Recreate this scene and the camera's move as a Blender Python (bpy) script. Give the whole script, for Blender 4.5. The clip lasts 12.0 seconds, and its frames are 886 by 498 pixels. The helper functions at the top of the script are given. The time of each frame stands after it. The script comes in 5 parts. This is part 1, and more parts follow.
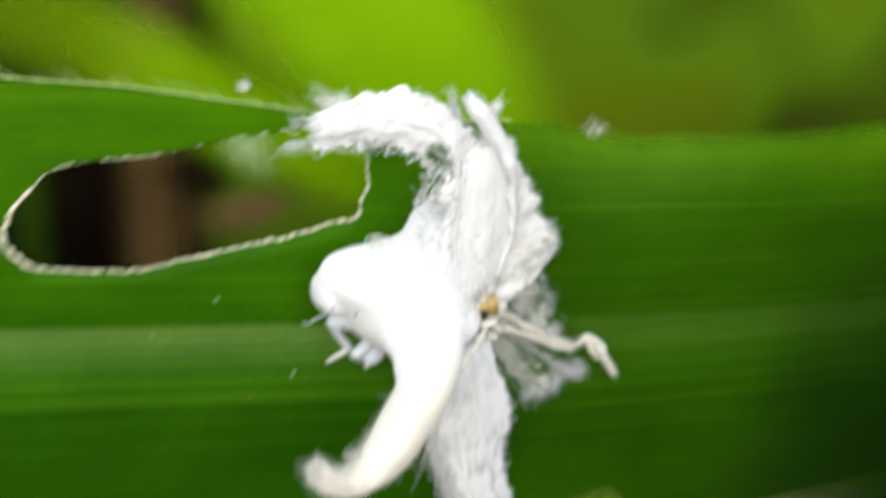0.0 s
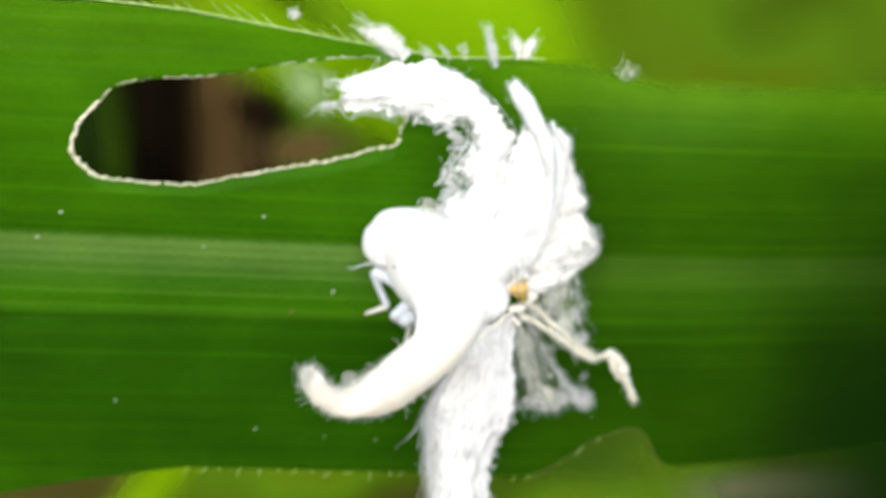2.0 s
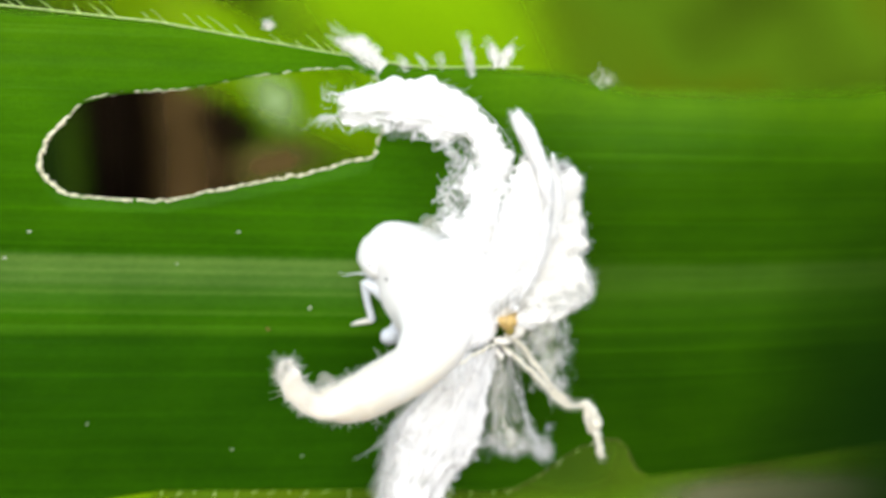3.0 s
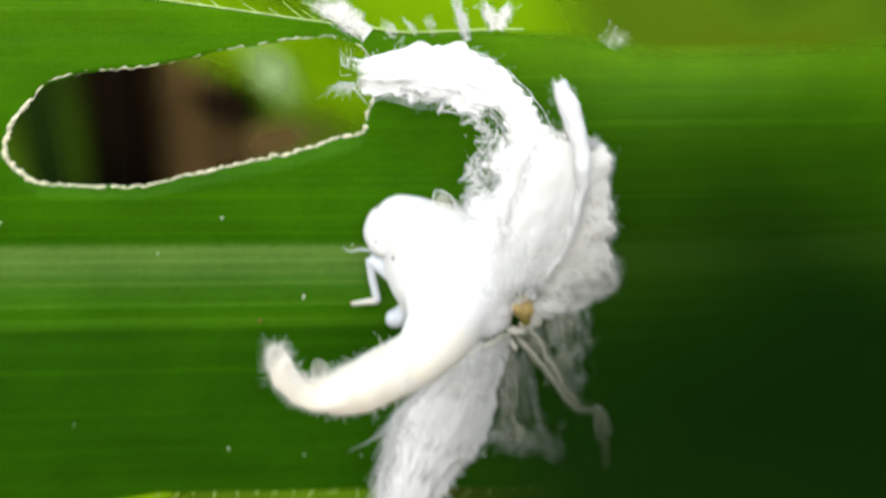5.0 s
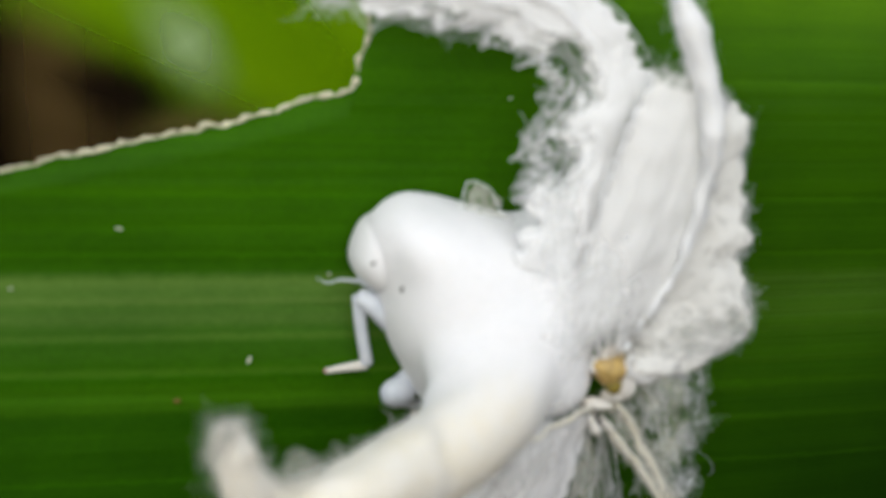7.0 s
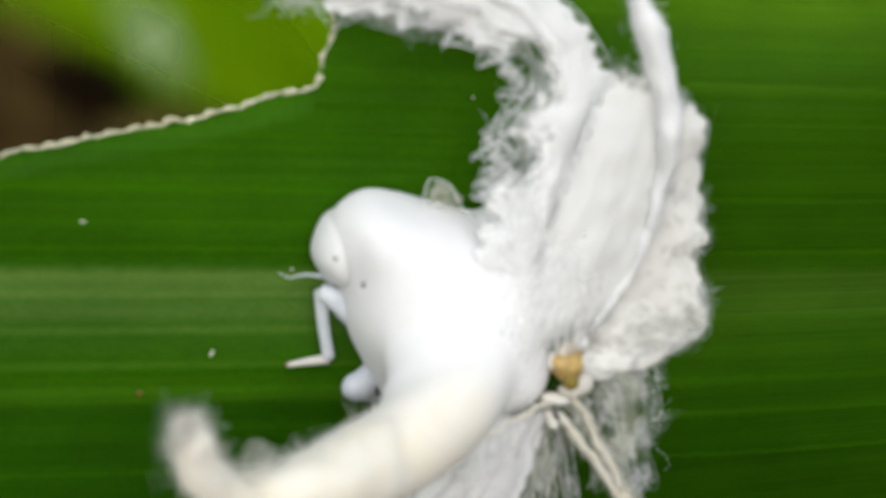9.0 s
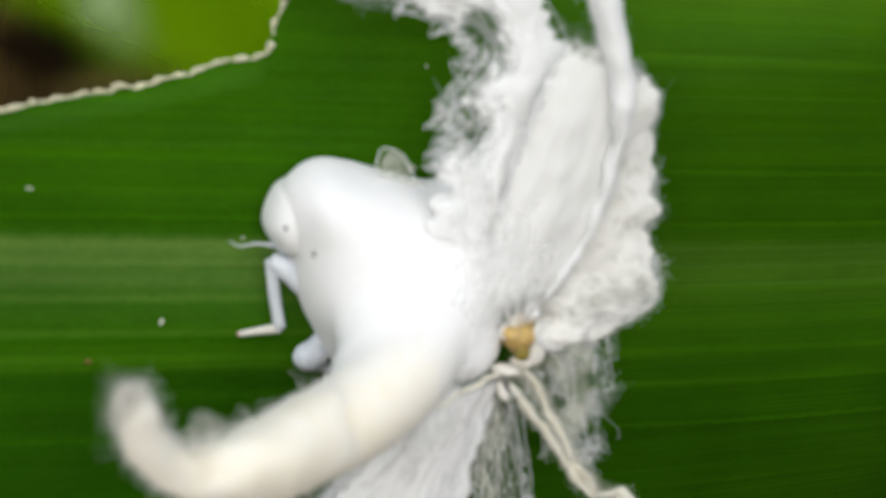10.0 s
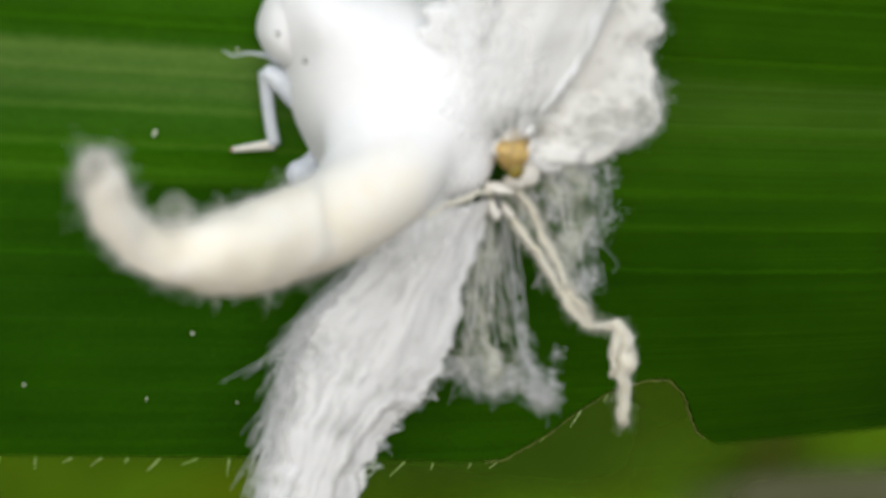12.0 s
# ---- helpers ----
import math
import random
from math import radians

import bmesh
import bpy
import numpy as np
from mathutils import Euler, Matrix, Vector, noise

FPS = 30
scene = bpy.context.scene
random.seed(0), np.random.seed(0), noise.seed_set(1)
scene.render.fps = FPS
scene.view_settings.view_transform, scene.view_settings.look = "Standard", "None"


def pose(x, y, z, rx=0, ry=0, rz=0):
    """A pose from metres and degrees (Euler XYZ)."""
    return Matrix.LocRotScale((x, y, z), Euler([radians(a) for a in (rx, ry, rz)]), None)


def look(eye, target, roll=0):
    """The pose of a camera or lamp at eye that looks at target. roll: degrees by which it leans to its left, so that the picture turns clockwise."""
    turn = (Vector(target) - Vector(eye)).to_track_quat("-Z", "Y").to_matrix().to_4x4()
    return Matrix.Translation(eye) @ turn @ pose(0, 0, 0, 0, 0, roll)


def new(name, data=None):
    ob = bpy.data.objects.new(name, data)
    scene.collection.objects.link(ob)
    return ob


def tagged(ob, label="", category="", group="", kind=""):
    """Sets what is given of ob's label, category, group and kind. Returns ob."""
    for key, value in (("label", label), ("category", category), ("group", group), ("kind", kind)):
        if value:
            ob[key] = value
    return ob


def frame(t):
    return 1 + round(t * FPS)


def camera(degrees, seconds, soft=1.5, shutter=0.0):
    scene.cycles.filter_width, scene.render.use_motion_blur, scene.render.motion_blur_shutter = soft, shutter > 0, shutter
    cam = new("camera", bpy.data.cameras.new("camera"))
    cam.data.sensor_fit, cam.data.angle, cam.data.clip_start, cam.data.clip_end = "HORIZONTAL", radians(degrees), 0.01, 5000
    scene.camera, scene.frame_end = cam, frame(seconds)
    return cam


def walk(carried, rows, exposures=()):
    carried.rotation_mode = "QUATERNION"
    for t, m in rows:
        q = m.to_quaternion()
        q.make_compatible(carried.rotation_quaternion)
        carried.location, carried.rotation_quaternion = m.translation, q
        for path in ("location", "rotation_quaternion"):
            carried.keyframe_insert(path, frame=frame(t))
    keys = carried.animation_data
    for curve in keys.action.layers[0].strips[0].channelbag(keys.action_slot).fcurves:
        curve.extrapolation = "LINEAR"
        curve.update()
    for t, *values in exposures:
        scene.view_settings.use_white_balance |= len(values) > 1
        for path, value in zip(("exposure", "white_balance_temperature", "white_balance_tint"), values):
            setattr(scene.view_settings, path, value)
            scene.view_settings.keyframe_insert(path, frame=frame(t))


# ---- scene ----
MM = 0.001


def cam_at(x, y, z, rx, ry, rz):
    return pose(x * MM, y * MM, z * MM, rx, ry, rz)


# ---------------- camera ----------------
cam = camera(38.0, 12.0, soft=1.7, shutter=0.6)
cam.data.dof.use_dof = True
cam.data.dof.focus_distance = 39.5 * MM
cam.data.dof.aperture_fstop = 84
scene.cycles.transparent_max_bounces = 32
walk(cam, [
    (0.0, cam_at(-4.89, -44.59, 23.56, 67.94, -3.60, -11.87)),
    (0.2, cam_at(-5.47, -48.34, 22.88, 68.46, -4.52, -10.15)),
    (0.5, cam_at(-6.30, -47.44, 23.41, 69.01, -4.12, -11.74)),
    (0.8, cam_at(-5.07, -49.34, 21.31, 70.95, -3.51, -10.10)),
    (1.0, cam_at(-3.78, -48.30, 22.77, 68.20, -3.74, -8.92)),
    (1.5, cam_at(1.48, -46.57, 21.00, 65.31, -3.32, -1.40)),
    (2.0, cam_at(-2.11, -49.23, 21.31, 68.69, -4.17, -5.99)),
    (2.4, cam_at(-1.73, -49.16, 20.34, 69.32, -4.21, -6.28)),
    (2.5, cam_at(-1.10, -49.30, 19.61, 71.00, -3.54, -5.73)),
    (2.6, cam_at(-4.08, -49.84, 19.66, 72.87, -3.02, -8.74)),
    (2.7, cam_at(-6.06, -50.24, 20.57, 73.11, -3.42, -10.12)),
    (3.0, cam_at(-3.77, -48.44, 20.73, 69.70, -4.07, -9.15)),
    (4.8, cam_at(-1.86, -45.99, 19.61, 70.40, -2.44, -9.02)),
    (5.0, cam_at(0.56, -44.85, 19.94, 68.06, -1.19, -5.53)),
    (5.2, cam_at(-3.85, -35.52, 14.34, 74.63, -2.06, -11.29)),
    (5.3, cam_at(-3.89, -33.74, 13.13, 77.07, -1.88, -12.15)),
    (5.4, cam_at(-3.84, -31.99, 13.20, 75.80, -2.28, -12.19)),
    (5.5, cam_at(-3.47, -32.16, 13.19, 73.08, -2.86, -11.92)),
    (5.6, cam_at(-2.23, -30.44, 11.31, 73.50, -3.00, -11.52)),
    (5.8, cam_at(-2.47, -30.00, 11.27, 75.00, -2.57, -12.49)),
    (6.0, cam_at(-1.92, -30.18, 10.74, 75.42, -2.26, -11.38)),
    (6.5, cam_at(-1.68, -28.23, 10.11, 73.89, -2.64, -11.12)),
    (7.0, cam_at(-2.01, -29.01, 10.65, 74.87, -2.62, -12.13)),
    (7.5, cam_at(-2.32, -29.40, 10.52, 76.32, -2.54, -13.14)),
    (7.7, cam_at(-1.76, -29.19, 10.86, 74.37, -2.96, -12.74)),
    (9.3, cam_at(-1.81, -29.72, 10.49, 75.44, -3.47, -13.12)),
    (9.5, cam_at(-1.26, -30.20, 9.85, 75.97, -3.11, -12.10)),
    (10.0, cam_at(-1.36, -29.38, 10.83, 73.36, -4.26, -14.25)),
    (10.5, cam_at(-0.10, -30.59, 9.33, 74.19, -4.64, -12.86)),
    (11.0, cam_at(-0.04, -30.40, 8.29, 73.90, -4.19, -12.81)),
    (11.5, cam_at(0.01, -30.56, 7.53, 72.73, -4.70, -11.23)),
    (12.0, cam_at(0.69, -30.32, 7.55, 71.51, -4.91, -10.46)),
], exposures=[(0.0, 0.40), (0.5, 0.57), (1.0, 0.68), (3.0, 0.66), (5.0, 0.60), (5.3, 0.68), (5.6, 0.55), (6.0, 0.06), (6.5, -0.14), (7.5, -0.14), (9.5, -0.12), (12.0, -0.14)])

# ---------------- light: bright overcast sky ----------------
world = bpy.data.worlds.new("sky")
scene.world = world
world.use_nodes = True
wn = world.node_tree
sky = wn.nodes.new("ShaderNodeTexSky")
sky.sky_type, sky.sun_disc = "NISHITA", False
sky.sun_elevation, sky.sun_rotation = radians(29), radians(193)
wn.links.new(sky.outputs[0], wn.nodes["Background"].inputs[0])
wn.nodes["Background"].inputs[1].default_value = 0.10
sun = new("sun", bpy.data.lights.new("sun", "SUN"))
sun.data.energy, sun.data.angle, sun.data.color = 3.4, radians(110), (1.0, 0.985, 0.935)
sun.matrix_world = look((-0.3, -1.3, 0.75), (0, 0, 0))


# ---------------- materials ----------------
def material(name, rough=0.5, base=(0.5, 0.5, 0.5)):
    m = bpy.data.materials.new(name)
    m.use_nodes = True
    b = m.node_tree.nodes["Principled BSDF"]
    b.inputs["Base Color"].default_value = (*base, 1)
    b.inputs["Roughness"].default_value = rough
    return m, m.node_tree, b


def place(nt, sx=1.0, sy=1.0, sz=1.0):
    """Object coordinates in millimetres, stretched."""
    c = nt.nodes.new("ShaderNodeTexCoord")
    m = nt.nodes.new("ShaderNodeMapping")
    m.inputs["Scale"].default_value = (sx * 1000, sy * 1000, sz * 1000)
    nt.links.new(c.outputs["Object"], m.inputs["Vector"])
    return m.outputs[0]


def noise_at(nt, vec, scale, detail=3.0, rough=0.55):
    n = nt.nodes.new("ShaderNodeTexNoise")
    n.inputs["Scale"].default_value = scale
    n.inputs["Detail"].default_value = detail
    n.inputs["Roughness"].default_value = rough
    nt.links.new(vec, n.inputs["Vector"])
    return n.outputs["Fac"]


def ramp(nt, fac, stops):
    r = nt.nodes.new("ShaderNodeValToRGB")
    els = r.color_ramp.elements
    while len(els) < len(stops):
        els.new(0.5)
    for e, (p, c) in zip(els, stops):
        e.position, e.color = p, (*c, 1)
    nt.links.new(fac, r.inputs[0])
    return r.outputs[0]


def mix(nt, kind, fac, a, b):
    m = nt.nodes.new("ShaderNodeMix")
    m.data_type, m.blend_type = "RGBA", kind
    for sock, v in ((m.inputs[0], fac), (m.inputs[6], a), (m.inputs[7], b)):
        if isinstance(v, (int, float)):
            sock.default_value = v
        elif isinstance(v, tuple):
            sock.default_value = (*v, 1)
        else:
            nt.links.new(v, sock)
    return m.outputs[2]


def bump(nt, bsdf, height, strength, dist):
    b = nt.nodes.new("ShaderNodeBump")
    b.inputs["Strength"].default_value = strength
    b.inputs["Distance"].default_value = dist * MM
    nt.links.new(height, b.inputs["Height"])
    nt.links.new(b.outputs[0], bsdf.inputs["Normal"])


def thin(m, nt, bsdf, colour, amount):
    """Lets light pass through a thin sheet."""
    t = nt.nodes.new("ShaderNodeBsdfTranslucent")
    if isinstance(colour, tuple):
        t.inputs[0].default_value = (*colour, 1)
    else:
        nt.links.new(colour, t.inputs[0])
    s = nt.nodes.new("ShaderNodeMixShader")
    s.inputs[0].default_value = amount
    nt.links.new(bsdf.outputs[0], s.inputs[1])
    nt.links.new(t.outputs[0], s.inputs[2])
    nt.links.new(s.outputs[0], nt.nodes["Material Output"].inputs[0])
    return s


def clear_margin(nt, s):
    """The membrane thins out where the vertex value 'body' falls to nothing."""
    at = nt.nodes.new("ShaderNodeAttribute")
    at.attribute_name = "body"
    clear = nt.nodes.new("ShaderNodeBsdfTransparent")
    e = nt.nodes.new("ShaderNodeMixShader")
    nt.links.new(at.outputs["Fac"], e.inputs[0])
    nt.links.new(clear.outputs[0], e.inputs[1])
    nt.links.new(s.outputs[0], e.inputs[2])
    nt.links.new(e.outputs[0], nt.nodes["Material Output"].inputs[0])


def leaf_material():
    m, nt, b = material("leaf_green", 0.42)
    c = nt.nodes.new("ShaderNodeTexCoord")
    sep = nt.nodes.new("ShaderNodeSeparateXYZ")
    nt.links.new(c.outputs["UV"], sep.inputs[0])
    ragged = noise_at(nt, place(nt, 0.5, 0.0, 0.5), 5.0, 3.0)
    across = nt.nodes.new("ShaderNodeMath")
    across.operation = "MULTIPLY_ADD"
    across.inputs[1].default_value = 0.008
    nt.links.new(ragged, across.inputs[0])
    nt.links.new(sep.outputs["Y"], across.inputs[2])
    fine = noise_at(nt, place(nt, 0.02, 0.0, 1.0), 9.0, 3.0)
    veins = noise_at(nt, place(nt, 0.010, 0.0, 1.0), 1.3, 5.0)
    blotch = noise_at(nt, place(nt, 0.35, 0.35, 0.6), 0.5, 4.0)
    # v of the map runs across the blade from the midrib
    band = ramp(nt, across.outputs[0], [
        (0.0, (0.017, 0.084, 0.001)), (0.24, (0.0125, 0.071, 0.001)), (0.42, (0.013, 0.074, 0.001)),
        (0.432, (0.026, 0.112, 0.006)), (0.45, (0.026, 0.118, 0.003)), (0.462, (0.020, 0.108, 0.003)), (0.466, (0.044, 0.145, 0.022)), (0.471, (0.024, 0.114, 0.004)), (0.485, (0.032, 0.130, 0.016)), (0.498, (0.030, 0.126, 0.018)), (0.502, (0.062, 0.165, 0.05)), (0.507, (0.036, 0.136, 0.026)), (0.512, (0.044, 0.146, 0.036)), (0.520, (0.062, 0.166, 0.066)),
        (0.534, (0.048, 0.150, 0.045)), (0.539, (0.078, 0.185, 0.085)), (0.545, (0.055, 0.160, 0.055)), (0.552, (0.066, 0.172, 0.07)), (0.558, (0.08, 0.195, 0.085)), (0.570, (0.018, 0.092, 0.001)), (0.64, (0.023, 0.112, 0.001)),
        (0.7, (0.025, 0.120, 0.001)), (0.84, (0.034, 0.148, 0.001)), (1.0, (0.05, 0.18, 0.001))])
    ribs = nt.nodes.new("ShaderNodeTexWave")
    ribs.wave_type, ribs.bands_direction = "BANDS", "Z"
    ribs.inputs["Scale"].default_value, ribs.inputs["Distortion"].default_value = 0.36, 1.2
    ribs.inputs["Detail"].default_value, ribs.inputs["Detail Scale"].default_value = 2.0, 0.6
    nt.links.new(place(nt, 0.03, 0.0, 1.0), ribs.inputs["Vector"])
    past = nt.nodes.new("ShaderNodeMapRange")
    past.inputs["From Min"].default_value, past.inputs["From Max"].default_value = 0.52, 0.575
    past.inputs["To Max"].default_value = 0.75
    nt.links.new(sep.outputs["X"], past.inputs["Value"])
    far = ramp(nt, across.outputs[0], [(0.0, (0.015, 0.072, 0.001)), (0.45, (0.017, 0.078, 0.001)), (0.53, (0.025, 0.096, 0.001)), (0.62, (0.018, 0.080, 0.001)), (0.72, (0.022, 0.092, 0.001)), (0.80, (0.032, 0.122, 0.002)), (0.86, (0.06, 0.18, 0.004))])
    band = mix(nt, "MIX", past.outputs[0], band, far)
    lines = []
    for p_, k_ in ((0.205, 1.25), (0.275, 1.2), (0.352, 1.5), (0.402, 1.2), (0.440, 1.45), (0.586, 1.35), (0.612, 1.2), (0.646, 1.45), (0.70, 1.2), (0.765, 1.25)):
        lines += [(p_ - 0.004, (1, 1, 1)), (p_, (k_ * 1.05, k_, k_ * 1.3)), (p_ + 0.003, (1, 1, 1))]
    band = mix(nt, "MULTIPLY", 0.8, band, ramp(nt, across.outputs[0], lines))
    stripes = ramp(nt, veins, [(0.30, (0.70, 0.74, 0.65)), (0.5, (1.0, 1.0, 1.0)), (0.72, (1.3, 1.2, 1.35))])
    col = mix(nt, "MULTIPLY", 0.5, band, stripes)
    col = mix(nt, "MULTIPLY", 0.6, col, ramp(nt, blotch, [(0.32, (0.62, 0.68, 0.6)), (0.68, (1.35, 1.24, 1.2))]))
    near = nt.nodes.new("ShaderNodeMapRange")
    near.inputs["From Min"].default_value, near.inputs["From Max"].default_value = 0.54, 0.60
    near.inputs["To Min"].default_value, near.inputs["To Max"].default_value = 0.38, 0.12
    nt.links.new(sep.outputs["X"], near.inputs["Value"])
    col = mix(nt, "MULTIPLY", 0.22, col, ramp(nt, fine, [(0.3, (0.75, 0.78, 0.7)), (0.7, (1.25, 1.2, 1.3))]))
    grain = noise_at(nt, place(nt, 0.4, 0.0, 1.0), 6.0, 4.0)
    col = mix(nt, "MULTIPLY", near.outputs[0], col, ramp(nt, grain, [(0.3, (0.8, 0.82, 0.75)), (0.7, (1.22, 1.18, 1.3))]))
    col = mix(nt, "MULTIPLY", 1.0, col, (1.54, 1.27, 0.5))
    col = mix(nt, "MULTIPLY", 0.22, col, ramp(nt, ribs.outputs["Fac"], [(0.0, (0.86, 0.88, 0.82)), (0.75, (1.0, 1.0, 1.0)), (0.95, (1.3, 1.22, 1.4))]))
    cells = noise_at(nt, place(nt, 0.8, 0.0, 1.0), 11.0, 2.0)
    col = mix(nt, "MULTIPLY", near.outputs[0], col, ramp(nt, cells, [(0.35, (0.78, 0.82, 0.75)), (0.65, (1.25, 1.18, 1.3))]))
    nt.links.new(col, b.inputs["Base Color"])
    b.inputs["Specular IOR Level"].default_value = 0.06
    bump(nt, b, veins, 0.5, 0.2)
    clear_margin(nt, thin(m, nt, b, mix(nt, "MULTIPLY", 1.0, col, (1.5, 1.5, 0.3)), 0.3))
    return m


def wax_material(name, base, tint, rough=0.55, through_it=0.3, sss=0.25):
    m, nt, b = material(name, rough)
    n = noise_at(nt, place(nt), 3.0, 5.0)
    f = noise_at(nt, place(nt), 14.0, 3.0)
    col = ramp(nt, n, [(0.3, tint), (0.62, base)])
    col = mix(nt, "MULTIPLY", 0.35, col, ramp(nt, f, [(0.3, (0.88, 0.88, 0.88)), (0.6, (1, 1, 1))]))
    nt.links.new(col, b.inputs["Base Color"])
    b.inputs["Subsurface Weight"].default_value = sss
    b.inputs["Subsurface Radius"].default_value = (0.0006, 0.0006, 0.0006)
    b.inputs["Subsurface Scale"].default_value = 1.0
    b.inputs["Specular IOR Level"].default_value = 0.25
    bump(nt, b, f, 0.2, 0.05)
    if through_it:
        thin(m, nt, b, tuple(min(1.0, c * 1.02) for c in base), through_it)
    return m


def gauze_material(name, base, lo, hi, top=1.0, hard=0.26, weave=(22, 1.6), clot=0.4):
    """A film of matted wax threads: open between the threads, thinning out to its edges (the vertex value 'body')."""
    m, nt, b = material(name, 0.8, base)
    b.inputs["Specular IOR Level"].default_value = 0.0
    c = nt.nodes.new("ShaderNodeTexCoord")
    mp = nt.nodes.new("ShaderNodeMapping")
    mp.inputs["Scale"].default_value = (*weave, 1)
    nt.links.new(c.outputs["UV"], mp.inputs["Vector"])
    threads = noise_at(nt, mp.outputs[0], 1.6, 4.0, 0.55)
    clots = noise_at(nt, place(nt), 1.1, 2.0)
    add = nt.nodes.new("ShaderNodeMath")
    add.operation = "MULTIPLY_ADD"
    add.inputs[1].default_value = clot
    nt.links.new(clots, add.inputs[0])
    half = nt.nodes.new("ShaderNodeMath")
    half.operation = "MULTIPLY"
    half.inputs[1].default_value = 1 - clot
    nt.links.new(threads, half.inputs[0])
    nt.links.new(half.outputs[0], add.inputs[2])
    at_ = nt.nodes.new("ShaderNodeAttribute")
    at_.attribute_name = "body"
    # threads show where the noise tops a level that falls towards the thick middle
    level = nt.nodes.new("ShaderNodeMapRange")
    level.inputs["From Min"].default_value, level.inputs["From Max"].default_value = 0.0, 1.0
    level.inputs["To Min"].default_value, level.inputs["To Max"].default_value = hi, lo
    nt.links.new(at_.outputs["Fac"], level.inputs["Value"])
    sub = nt.nodes.new("ShaderNodeMath")
    sub.operation = "SUBTRACT"
    nt.links.new(add.outputs[0], sub.inputs[0])
    nt.links.new(level.outputs[0], sub.inputs[1])
    soft = nt.nodes.new("ShaderNodeMapRange")
    soft.inputs["From Min"].default_value, soft.inputs["From Max"].default_value = -0.04, hard
    soft.inputs["To Max"].default_value = top
    nt.links.new(sub.outputs[0], soft.inputs["Value"])
    bump(nt, b, threads, 0.06, 0.03)
    s = thin(m, nt, b, base, 0.22)
    clear = nt.nodes.new("ShaderNodeBsdfTransparent")
    e = nt.nodes.new("ShaderNodeMixShader")
    nt.links.new(soft.outputs[0], e.inputs[0])
    nt.links.new(clear.outputs[0], e.inputs[1])
    nt.links.new(s.outputs[0], e.inputs[2])
    nt.links.new(e.outputs[0], nt.nodes["Material Output"].inputs[0])
    return m


def plain(name, base, rough=0.6, vary=0.25, scale=2.0, bumps=0.2):
    m, nt, b = material(name, rough)
    n = noise_at(nt, place(nt), scale, 4.0)
    lo, hi = tuple(c * (1 - vary) for c in base), tuple(min(1, c * (1 + vary)) for c in base)
    nt.links.new(ramp(nt, n, [(0.3, lo), (0.7, hi)]), b.inputs["Base Color"])
    bump(nt, b, n, bumps, 0.1)
    return m


def soft_leaf(name, a, b_, through_it=0.3, scale=0.12, gloss=0.05):
    """A blade whose membrane thins out to a clear margin (the vertex value 'body')."""
    m, nt, b = material(name, 0.5)
    n = noise_at(nt, place(nt, 0.5, 1, 1), scale, 3.0)
    col = ramp(nt, n, [(0.35, a), (0.65, b_)])
    nt.links.new(col, b.inputs["Base Color"])
    b.inputs["Specular IOR Level"].default_value = gloss
    b.inputs["Roughness"].default_value = 0.8
    clear_margin(nt, thin(m, nt, b, col, through_it))
    return m


LEAF = leaf_material()
WAX = wax_material("white_wax", (0.92, 0.93, 0.93), (0.88, 0.89, 0.90), 0.6, 0.1)
FLUFF = wax_material("wax_fluff", (0.92, 0.93, 0.94), (0.88, 0.90, 0.91), 0.7, 0.2, 0.0)
GAUZE = gauze_material("wax_gauze", (0.93, 0.94, 0.94), 0.33, 0.64, 0.95)
FELT = gauze_material("wax_felt", (0.93, 0.935, 0.94), 0.24, 0.66, 1.0, 0.12, (4.5, 3.2), 0.35)
DOWN = gauze_material("wax_down", (0.94, 0.945, 0.955), 0.22, 0.66, 1.0, 0.26, (6, 1.3), 0.3)
MEMBRANE = gauze_material("wax_membrane", (0.92, 0.92, 0.91), 0.10, 0.62, 1.0, 0.22, (6, 3.0), 0.3)
WING = gauze_material("wax_wing", (0.93, 0.925, 0.89), 0.22, 0.66, 0.97, 0.26, (4, 5), 0.5)
VEIL = gauze_material("wax_veil", (0.90, 0.90, 0.80), 0.28, 0.70, 0.55, 0.34, (5, 3.5))
MANTLE = gauze_material("wax_mantle", (0.91, 0.92, 0.92), 0.24, 0.66, 0.97, 0.4)
CREAM = wax_material("cream_wax", (0.92, 0.89, 0.82), (0.88, 0.83, 0.73), 0.6, 0.15, 0.3)
SKIN = wax_material("white_bloom", (0.88, 0.88, 0.89), (0.86, 0.865, 0.87), 0.6, 0.0, 0.5)
LEG = wax_material("pale_leg", (0.72, 0.76, 0.82), (0.60, 0.65, 0.72), 0.4, 0.0, 0.3)


